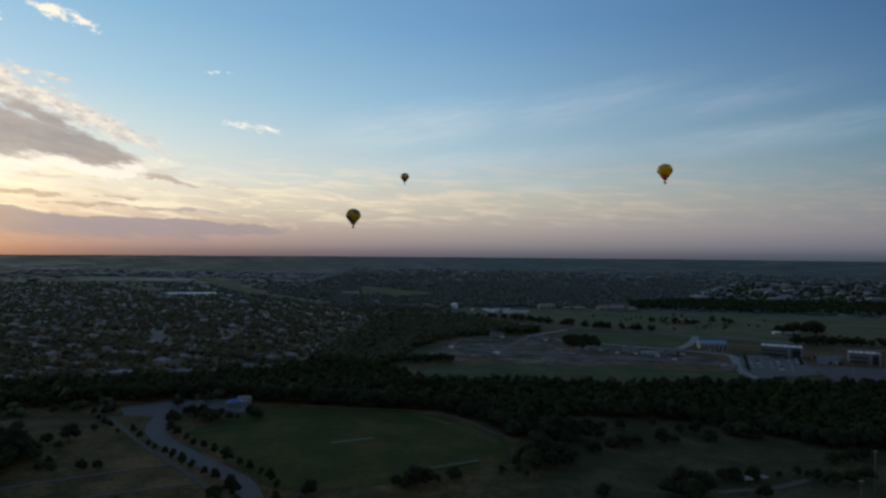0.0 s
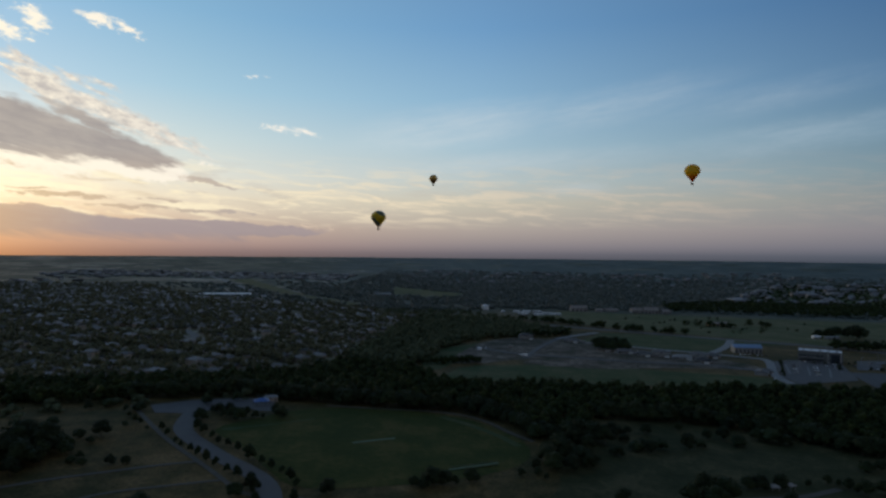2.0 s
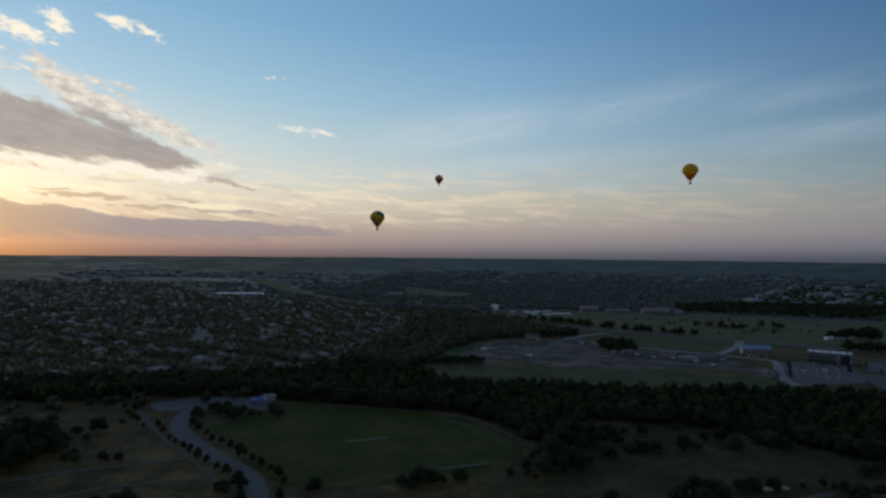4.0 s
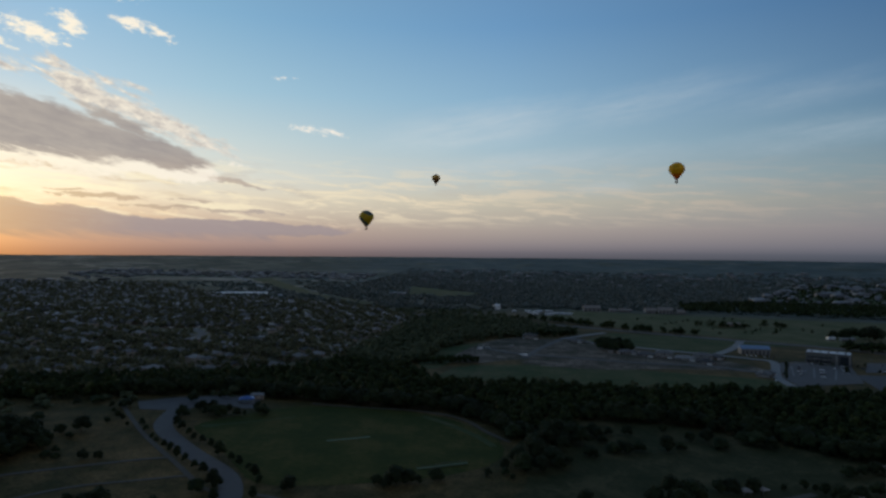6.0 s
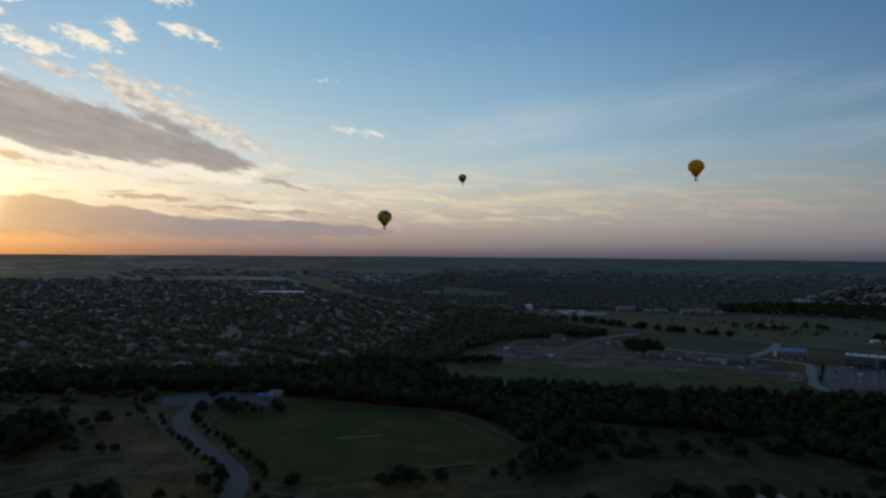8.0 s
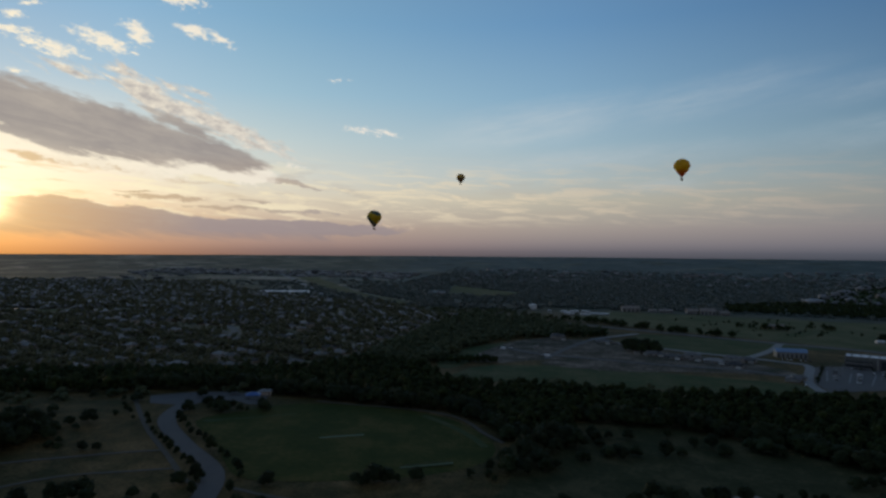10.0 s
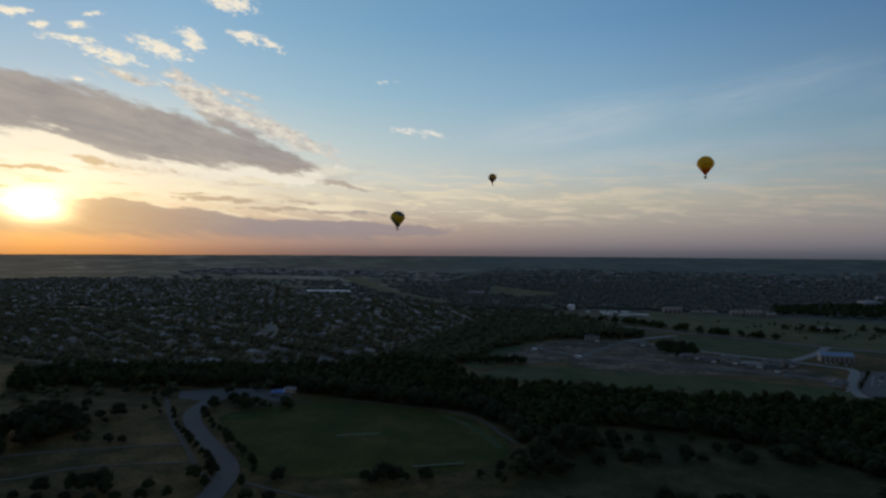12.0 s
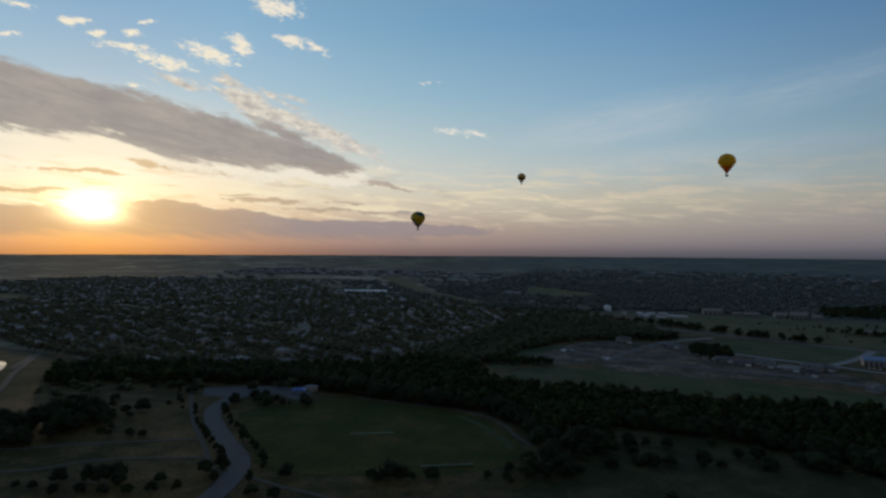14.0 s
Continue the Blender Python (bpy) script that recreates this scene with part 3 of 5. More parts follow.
patch("grass_field", [(150, 885), (200, 985), (300, 965), (380, 930), (440, 895), (350, 880), (300, 806), (250, 822)], PASTURE, 0.12, "green meadow beside the main road", "grass", False)
patch("grass_field", [(90, 1180), (180, 1345), (480, 1300), (800, 1250), (1100, 1250), (900, 900), (620, 830), (480, 900), (320, 1000), (200, 1080)], STRAW, 0.08, "wide dry yellow-green pasture", "grass", False)
patch("grass_field", [(-30, 640), (-5, 720), (20, 790), (5, 830), (-40, 760), (-50, 670)], PASTURE, 0.10, "small green field between the trees", "grass")
strip("main_road", [(-60, 1160), (75, 1099), (172, 1047), (308, 971), (380, 936), (458, 900), (500, 865), (561, 825), (700, 740), (900, 620)], 16.0, ASPHALT, 0.3, "wide grey main road between the meadows")
strip("estate_road", [(140, 878), (206, 842), (243, 820), (293, 797), (327, 776), (344, 758), (320, 690), (309, 657), (305, 617)], 9.0, CONCRETE, 0.34, "new pale concrete road of the building estate")
strip("estate_road", [(293, 797), (320, 835), (345, 877), (372, 935)], 10.0, CONCRETE, 0.38, "new pale concrete road of the building estate")
strip("estate_road", [(120, 900), (138, 922), (165, 955), (192, 984)], 9.0, CONCRETE, 0.42, "new pale concrete road of the building estate")
strip("estate_road", [(10, 800), (50, 760), (110, 742), (180, 722), (260, 712), (312, 680)], 8.0, ASPHALT, 0.36, "grey asphalt estate road")
strip("estate_road", [(63, 726), (84, 800), (110, 872), (122, 902)], 7.0, ASPHALT, 0.40, "grey asphalt estate road")
patch("bare_strip", [(60, 690), (128, 668), (193, 686), (150, 712), (80, 716)], BARE, 0.22, "strip of turned brown earth", "ground")
patch("town_ground", [(640, 1700), (1142, 1641), (1700, 2430), (1115, 2433), (800, 1960)], PASTURE, 0.25, "pale cleared ground of a distant town", "ground", False)
for line, wide in (([(20, 800), (60, 790), (100, 800), (150, 790)], 10), ([(40, 850), (75, 850), (110, 850)], 8), ([(120, 770), (170, 752), (230, 735), (280, 725)], 12)):
    strip("turned_earth", line, wide, BARE, 0.26, "ridge of freshly turned brown earth", "ground")
patch("shop_car_park", [(346, 748), (388, 768), (424, 752), (392, 670), (382, 644), (312, 618), (314, 657)], ASPHALT, 0.3, "grey asphalt car park with painted bays", "car park", False)
patch("shop_car_park", [(452, 770), (492, 778), (462, 742), (446, 708), (416, 706)], ASPHALT, 0.3, "grey asphalt car park with painted bays", "car park", False)
patch("shop_car_park", [(396, 690), (474, 690), (500, 640), (440, 603), (379, 612)], NEW_TAR, 0.26, "fresh black asphalt of an empty car park", "car park", False)
for line in ([(330, 672), (352, 730)], [(346, 664), (372, 722)], [(362, 656), (392, 716)], [(350, 750), (372, 760)], [(392, 690), (414, 744)], [(424, 710), (444, 716)], [(456, 752), (488, 760)]):
    strip("kerb_island", line, 1.4, CONCRETE, 0.46, "pale kerbed island between parking bays", "kerb")
# far off
patch("far_field", [(-266, 2089), (-21, 1830), (-30, 1730), (-119, 1640), (-221, 1734)], STRAW, 0.3, "sunlit yellow-green field among woods", "grass", False)
patch("far_field", [(-903, 2300), (-531, 1680), (-399, 1500), (-268, 1370), (-250, 1400), (-440, 1640), (-830, 2320)], STRAW, 0.35, "long dry strip of open land", "grass", False)
patch("far_yard", [(-440, 1247), (-396, 1282), (-445, 1419), (-487, 1377)], GRAVEL, 0.35, "pale gravel yard", "yard", False)
strip("far_road", [(-440, 1420), (-560, 1640), (-740, 1960), (-1000, 2400), (-1400, 3000)], 14.0, CONCRETE, 0.5, "pale distant main road", step=40.0)

# ---- trees ----
def ico(level=1):
    bm = bmesh.new()
    bmesh.ops.create_icosphere(bm, subdivisions=level, radius=1.0)
    v = np.array([x.co[:] for x in bm.verts])
    f = np.array([[x.index for x in g.verts] for g in bm.faces])
    bm.free()
    return v, f


ICO1, ICO2 = ico(1), ico(2)


def crown_mesh(rng, high, wide, lobes, leaves, base, size, blob=ICO1):
    """Lobes of foliage with many loose leaf clumps over them: vertices and triangles."""
    vs, fs, k = [], [], 0
    centres = []
    for i in range(lobes):
        a, r = i * 2.4 + rng.uniform(-0.5, 0.5), wide * 0.5 * math.sqrt((i + 0.3) / lobes) * 0.72
        z = base + (high - base) * (0.3 + 0.48 * (1 - (i / lobes)) * rng.uniform(0.7, 1.1))
        s = wide * rng.uniform(0.2, 0.3) * (1.25 if i == 0 else 1.0)
        centres.append((np.array([math.cos(a) * r, math.sin(a) * r, z]), np.array([s, s, min(s * rng.uniform(0.7, 0.95), (high - base) * 0.42)])))
    for c, s in centres:
        v, f = blob
        d = v * s * (1 + rng.uniform(-0.22, 0.22, (len(v), 1))) * 0.86 + c
        vs.append(d), fs.append(f + k)
        k += len(d)
    for i in range(leaves):
        c, s = centres[rng.integers(lobes)]
        u = rng.normal(size=3)
        u /= np.linalg.norm(u)
        if u[2] < -0.5:
            u[2] = -u[2]
        p = c + u * s * rng.uniform(0.8, 1.18)
        t = rng.normal(size=3)
        a = np.cross(u, t)
        a /= np.linalg.norm(a)
        b = np.cross(u, a) + u * rng.uniform(-0.5, 0.5)
        q = size * rng.uniform(0.6, 1.4)
        vs.append(np.array([p - a * q, p + b * q * 0.8 + u * q * 0.3, p + a * q, p - b * q * 0.8]))
        fs.append(np.array([[k, k + 1, k + 2], [k, k + 2, k + 3]]))
        k += 4
    return np.concatenate(vs), np.concatenate(fs)


def trunk_mesh(rng, high, thick, limbs, sides=6):
    vs, fs = [], []

    def limb(a, b, ra, rb):
        o = len(vs)
        d = (b - a).normalized()
        x = d.orthogonal().normalized()
        y = d.cross(x)
        for p, r in ((a, ra), (a.lerp(b, 0.5) + x * ra * 0.3, (ra + rb) / 2), (b, rb)):
            for j in range(sides):
                t = 2 * math.pi * j / sides
                vs.append(p + (x * math.cos(t) + y * math.sin(t)) * r)
        for l in range(2):
            for j in range(sides):
                fs.append((o + l * sides + j, o + l * sides + (j + 1) % sides, o + (l + 1) * sides + (j + 1) % sides, o + (l + 1) * sides + j))

    top = Vector((rng.uniform(-0.2, 0.2), rng.uniform(-0.2, 0.2), high * 0.62))
    limb(Vector((0, 0, -0.4)), top, thick, thick * 0.5)
    for i in range(limbs):
        a = i * 2.4 + rng.uniform(0, 1)
        s = top * (0.5 + 0.5 * i / limbs)
        limb(s, s + Vector((math.cos(a), math.sin(a), 0.9)) * high * 0.26, thick * 0.45, thick * 0.15)
    return [v[:] for v in vs], fs


def make_tree(kind, seed, wide_ratio, label, leaves=460, lobes=9):
    """A tree one metre for metre 8 m high; copies scale it."""
    rng = np.random.default_rng(seed)
    high = 8.0
    wide = high * wide_ratio
    t = new(kind)
    tagged(t, label, "tree", "park trees")
    v, f = trunk_mesh(rng, high, 0.2, 5)
    link("trunk", v, f, BARK, t)
    v, f = crown_mesh(rng, high, wide, lobes, leaves, high * 0.04, 0.42, ICO2)
    link("crown", v.tolist(), f.tolist(), LEAF, t)
    return t


TREES = [make_tree("oak_tree", 1, 1.15, "broad dark green oak standing in dry grass"),
         make_tree("oak_tree", 2, 0.95, "dark green oak with an uneven crown on grass"),
         make_tree("elm_tree", 3, 0.8, "dark green elm with a tall ragged crown"),
         make_tree("young_tree", 4, 0.72, "young rounded street tree with a short trunk", 380, 7),
         make_tree("cedar_bush", 5, 1.5, "low spreading dark cedar in the grass", 420, 10)]
used = set()
pick = random.Random(5)


def plant(rows, kinds, grow=1.0):
    for x, y, h in rows:
        k = pick.choice(kinds)
        s = h / 8.0 * 1.08 * grow * pick.uniform(0.92, 1.12)
        m = pose(x, y, gz(x, y) - 0.05, 0, 0, pick.uniform(0, 360))
        if k in used:
            ob = copy_thing(TREES[k], m)
        else:
            ob = TREES[k]
            ob.matrix_basis = m
            used.add(k)
        ob.scale = (s, s, s * pick.uniform(0.92, 1.08))


plant([(-243, 365, 5), (-233, 353, 3), (-213, 344, 5), (-203, 348, 9), (-202, 336, 4), (-201, 369, 4), (-211, 404, 5), (-173, 306, 5), (-167, 310, 4), (-192, 305, 3), (-186, 304, 3), (-210, 331, 4), (-246, 405, 5), (-236, 411, 5)], (0, 1, 4))
plant([(-218, 400, 4), (-209, 388, 4), (-200, 378, 4), (-195, 375, 4), (-185, 364, 3)], (3,), 1.1)
plant([(-233, 328, 12), (-236, 289, 10), (-243, 303, 9), (-210, 271, 7), (-240, 283, 10), (-206, 282, 9), (-214, 298, 11), (-212, 316, 9), (-192, 312, 4), (-218, 333, 5), (-217, 337, 4), (-221, 270, 8), (-206, 302, 9)], (0, 1, 2))
plant([(-149, 240, 8), (-137, 245, 8), (-132, 247, 8), (-131, 256, 8), (-123, 249, 7), (-109, 260, 5), (-153, 230, 4), (-142, 231, 4), (-133, 237, 4), (-122, 239, 4), (-114, 245, 4), (-105, 250, 5), (-94, 254, 6), (-162, 229, 3), (-100, 281, 6), (-93, 287, 5), (-87, 271, 6), (-72, 278, 5), (-62, 265, 5), (-52, 268, 5), (-60, 292, 6)], (1, 3, 0))
plant([(-13, 311, 9), (-7, 314, 7), (6, 321, 6), (-22, 309, 5), (-16, 304, 6), (-2, 314, 5), (48, 360, 10), (58, 368, 11), (67, 360, 10), (41, 346, 6), (51, 348, 9), (60, 347, 9), (70, 354, 7), (32, 334, 4), (41, 338, 4), (45, 332, 3), (79, 308, 6), (66, 392, 10), (75, 388, 9), (58, 385, 10)], (0, 1, 2))
plant([(98, 429, 8), (100, 421, 8), (109, 431, 6), (121, 432, 7), (102, 410, 5), (92, 379, 6), (89, 381, 5), (106, 393, 6), (114, 392, 7), (122, 398, 7), (111, 399, 6), (140, 404, 9), (150, 411, 4), (161, 431, 6), (172, 432, 8), (176, 419, 6), (195, 436, 7), (203, 432, 8), (211, 428, 8), (231, 449, 6), (76, 363, 5), (148, 448, 5), (203, 454, 7)], (0, 1, 4))
plant([(234, 381, 6), (252, 388, 7), (257, 386, 7), (198, 355, 6), (204, 355, 4), (187, 353, 3), (121, 321, 12), (131, 321, 11), (112, 312, 10), (123, 311, 10), (156, 340, 7), (168, 343, 8), (149, 339, 6), (281, 413, 9), (242, 383, 6), (236, 430, 9), (241, 419, 9), (254, 422, 8), (269, 431, 9), (278, 428, 8), (206, 349, 6), (210, 342, 8), (221, 344, 9), (234, 351, 9), (161, 317, 7)], (0, 1, 2))
plant([(-178, 368, 4), (-169, 357, 4), (-159, 346, 3), (-153, 340, 3), (-144, 332, 4), (-138, 328, 4), (-130, 320, 5), (-123, 315, 4), (-114, 307, 4), (-107, 302, 5), (-95, 287, 7), (-158, 372, 6), (-151, 365, 6), (-143, 358, 4), (-136, 350, 4), (-129, 346, 4), (-121, 340, 5), (-110, 326, 8), (-102, 323, 4), (-95, 317, 5), (-88, 312, 4), (-81, 302, 6), (-76, 296, 4)], (3,), 1.1)
plant([(-178, 431, 7), (-161, 412, 6), (-154, 402, 6), (-149, 403, 7), (-143, 401, 7), (-141, 408, 6), (-120, 412, 8), (-126, 420, 6), (-163, 448, 6), (-162, 392, 5), (-167, 396, 6), (-130, 407, 4), (-135, 406, 5), (-157, 419, 6), (-167, 417, 4)], (0, 1, 3))
plant([(-204, 316, 8), (-213, 314, 9), (-206, 299, 10), (-209, 328, 5), (-223, 331, 7)], (0, 1, 2))
# the round live oaks on the building land
plant([(160, 806, 15), (170, 812, 16), (180, 808, 16), (190, 805, 14), (175, 800, 13)], (0,))


def scatter(name, templates, places, mat, label, category, kind="stuff"):
    """Many plants or far things joined into one mesh. places: x, y, z, turn, size, height."""
    rng = np.random.default_rng(len(places))
    vs, fs, k = [], [], 0
    which = rng.integers(len(templates), size=len(places))
    for t, (v, f) in enumerate(templates):
        p = places[which == t]
        if not len(p):
            continue
        c, s = np.cos(p[:, 3]), np.sin(p[:, 3])
        x = (v[None, :, 0] * c[:, None] - v[None, :, 1] * s[:, None]) * p[:, 4:5] + p[:, 0:1]
        y = (v[None, :, 0] * s[:, None] + v[None, :, 1] * c[:, None]) * p[:, 4:5] + p[:, 1:2]
        z = v[None, :, 2] * p[:, 5:6] + p[:, 2:3]
        vs.append(np.stack([x, y, z], -1).reshape(-1, 3))
        fs.append((f[None] + (np.arange(len(p)) * len(v))[:, None, None] + k).reshape(-1, 3))
        k += len(p) * len(v)
    v, f = np.concatenate(vs).astype(np.float32), np.concatenate(fs).astype(np.int32)
    me = bpy.data.meshes.new(name)
    me.vertices.add(len(v)), me.loops.add(f.size), me.polygons.add(len(f))
    me.vertices.foreach_set("co", v.ravel())
    me.loops.foreach_set("vertex_index", f.ravel())
    me.polygons.foreach_set("loop_start", np.arange(0, f.size, 3, dtype=np.int32))
    me.update(calc_edges=True)
    me.materials.append(mat)
    return tagged(new(name, me), label, category, kind=kind)


def woodland(poly, spacing, seed):
    """Places of trees in a polygon, roughly a spacing apart."""
    rng = np.random.default_rng(seed)
    xs, ys = [p[0] for p in poly], [p[1] for p in poly]
    gx, gy = np.meshgrid(np.arange(min(xs), max(xs), spacing), np.arange(min(ys), max(ys), spacing))
    x, y = gx.ravel() + rng.uniform(-0.5, 0.5, gx.size) * spacing, gy.ravel() + rng.uniform(-0.5, 0.5, gx.size) * spacing
    k = inside(x, y, poly)
    return x[k], y[k], rng


# two groups of oaks beside the levee, with a gap between them
for grove, sizes in (([(-203, 265), (-222, 262), (-264, 285), (-254, 305), (-230, 293)], (6, 8, 9)),
                     ([(-208, 283), (-204, 303), (-211, 322), (-226, 336), (-246, 321), (-233, 304), (-219, 291)], (8, 11, 13))):
    gx, gy, grng = woodland(grove, 8.0, 9)
    plant([(a, b, grng.choice(sizes) * grng.uniform(0.9, 1.1)) for a, b in zip(gx, gy)], (0, 1, 2))


def stand(x, y, rng, low, high, spread, sink=0.03):
    h = rng.uniform(low, high, len(x))
    return np.stack([x, y, ground_height(x, y) - sink * h, rng.uniform(0, 6.28, len(x)), h * spread * rng.uniform(0.85, 1.15, len(x)), h], 1)


def low_tree(seed, lobes, leaves, size, wide=0.95):
    rng = np.random.default_rng(seed)
    v, f = crown_mesh(rng, 1.0, wide, lobes, leaves, -0.08, size, ICO1)
    s = np.array([[-.03, -.03, 0], [.03, -.03, 0], [0, .04, 0], [-.02, -.02, .4], [.02, -.02, .4], [0, .03, .4]])
    g = np.array([[0, 1, 4], [0, 4, 3], [1, 2, 5], [1, 5, 4], [2, 0, 3], [2, 3, 5]])
    return np.concatenate([v, s]), np.concatenate([f, g + len(v)])


NEAR_WOOD = [low_tree(20 + i, 7, 42, 0.07) for i in range(6)]
FAR_WOOD = [low_tree(30 + i, 3, 8, 0.14) for i in range(4)]
YARD_WOOD = [crown_mesh(np.random.default_rng(40 + i), 1.0, 0.95, 2, 8, -0.08, 0.15, ICO1) for i in range(5)]
CREEK = [(-330, 385), (-288, 412), (-254, 418), (-235, 433), (-212, 436), (-190, 452), (-160, 468), (-140, 466), (-125, 458), (-89, 458), (-9, 460), (24, 440), (46, 404), (90, 400), (92, 465), (148, 470), (201, 452), (226, 440), (252, 410), (300, 398), (430, 405), (560, 480), (540, 570), (399, 578), (258, 570), (106, 560), (9, 556), (-23, 570), (-60, 640), (-130, 655), (-156, 590), (-225, 560), (-273, 500), (-340, 470), (-375, 428)]
MIDDLE = [(-130, 655), (-60, 640), (-40, 700), (-35, 770), (0, 850), (52, 905), (110, 930), (148, 955), (100, 1020), (40, 1070), (-20, 1110), (-60, 1150), (-95, 1146), (-114, 903)]
x, y, rng = woodland(CREEK, 7.2, 3)
edge = ~inside(x, y - 13, CREEK) & (y < 475) & (x > -232) & (x < 330)
plant([(a, b, rng.uniform(8.5, 12.5)) for a, b in zip(x[edge], y[edge])], (0, 1, 2))
x, y = x[~edge], y[~edge]
scatter("creek_woods", NEAR_WOOD, stand(x, y, rng, 7.5, 14.5, 0.8), WOODS, "dense dark green woods along the creek", "woods")
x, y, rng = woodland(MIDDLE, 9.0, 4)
scatter("valley_woods", NEAR_WOOD, stand(x, y, rng, 8, 14, 0.95), LIFTED_WOODS, "dense green woods in the valley, leaf colour lightened", "woods")

# ---- buildings ----
def box(bm, x0, y0, z0, x1, y1, z1):
    m = Matrix.Translation(((x0 + x1) / 2, (y0 + y1) / 2, (z0 + z1) / 2)) @ Matrix.Diagonal((x1 - x0, y1 - y0, z1 - z0, 1))
    bmesh.ops.create_cube(bm, size=1.0, matrix=m)
    return bm


def block(name, x0, y0, z0, x1, y1, z1, mat, parent, label="", bevel=0.0):
    bm = box(bmesh.new(), x0, y0, z0, x1, y1, z1)
    if bevel:
        bmesh.ops.bevel(bm, geom=bm.edges[:], offset=bevel, segments=1, affect="EDGES")
    return part(name, bm, mat, parent, label)


def hip_roof(bm, x0, y0, x1, y1, z, rise, inset=None):
    """A hipped roof with eaves 0.25 m thick."""
    e = 0.5
    x0, y0, x1, y1 = x0 - e, y0 - e, x1 + e, y1 + e
    k = (y1 - y0) / 2 if inset is None else inset
    mid = (y0 + y1) / 2
    v = [bm.verts.new(p) for p in ((x0, y0, z - 0.25), (x1, y0, z - 0.25), (x1, y1, z - 0.25), (x0, y1, z - 0.25),
                                   (x0, y0, z), (x1, y0, z), (x1, y1, z), (x0, y1, z), (x0 + k, mid, z + rise), (x1 - k, mid, z + rise))]
    for f in ((3, 2, 1, 0), (0, 1, 5, 4), (1, 2, 6, 5), (2, 3, 7, 6), (3, 0, 4, 7), (4, 5, 9, 8), (5, 6, 9), (6, 7, 8, 9), (7, 4, 8)):
        bm.faces.new([v[i] for i in f])
    return bm


def make_house(seed, w, d, storeys, label, wall=None, roof=None):
    """A detached house: the front faces -y."""
    r = random.Random(seed)
    h = 2.9 * storeys
    t = tagged(new("house"), label, "house", "houses of the suburb")
    bm = box(bmesh.new(), -w / 2, -d / 2, -0.6, w / 2, d / 2, h)
    gx = w / 2 - 6.4
    box(bm, gx, -d / 2 - 3, -0.6, w / 2, -d / 2, 2.9)
    part("wall", bm, wall or WALLS, t)
    bm = hip_roof(bmesh.new(), -w / 2, -d / 2, w / 2, d / 2, h, 2.6)
    hip_roof(bm, gx, -d / 2 - 3, w / 2, d / 2 - 3.0, 2.9 if storeys > 1 else 2.95, 1.9)
    part("roof", bm, roof or SHINGLE, t)
    block("garage_door", gx + 0.7, -d / 2 - 3.06, 0, w / 2 - 0.7, -d / 2 - 2.98, 2.3, TRIM, t)
    block("front_door", gx - 2.2, -d / 2 - 0.06, 0, gx - 1.2, -d / 2 + 0.02, 2.1, DOOR, t)
    for x in (-w / 2 + 1.4, -w / 2 + 4.2):
        block("window", x, -d / 2 - 0.05, 0.9, x + 1.7, -d / 2 + 0.02, 2.2, GLASS, t)
    if storeys > 1:
        block("window", -0.8, -d / 2 - 0.05, 3.8, 0.9, -d / 2 + 0.02, 5.1, GLASS, t)
    block("chimney", -w / 2 + 2, 0.5, h, -w / 2 + 2.9, 1.4, h + 2.6, WALLS, t)
    return t


def settle(t, x, y, turn, drop=0.0):
    t.matrix_basis = pose(x, y, gz(x, y) - drop, 0, 0, turn)
    return t


# the suburb: streets run up from the creek, houses on both sides
SUBURB = [(-145, 660), (-200, 600), (-290, 520), (-400, 492), (-470, 520), (-620, 545), (-800, 640), (-1300, 900), (-1800, 1350), (-1750, 1800), (-1050, 1950), (-640, 1500), (-500, 1420), (-268, 1330), (-120, 1130), (-128, 903)]
FIELDS = [[(-900, 1000), (-640, 1066), (-610, 1022), (-870, 950)], [(-1440, 1190), (-1150, 1090), (-1110, 1010), (-1400, 1080)]]
HOUSES = [make_house(1, 17, 11, 1, "single-storey brick house with a grey hipped roof"),
          make_house(2, 15, 12, 2, "two-storey brick house with a grey hipped roof"),
          make_house(3, 19, 12, 1, "long single-storey house with a pale shingle roof"),
          make_house(4, 14, 11, 2, "two-storey house with a brown shingle roof")]
lots, yards = [], []
# pale sheet that also lifts the dark shade between garden trees
patch("suburb_ground", SUBURB, LAWN, 0.14, "dry lawns and pale drives between the houses", "ground", False, 40.0)
for f in FIELDS:
    patch("open_field", f, STRAW, 0.3, "open dry green field between the houses", "grass", False, 40.0)
rs = random.Random(11)


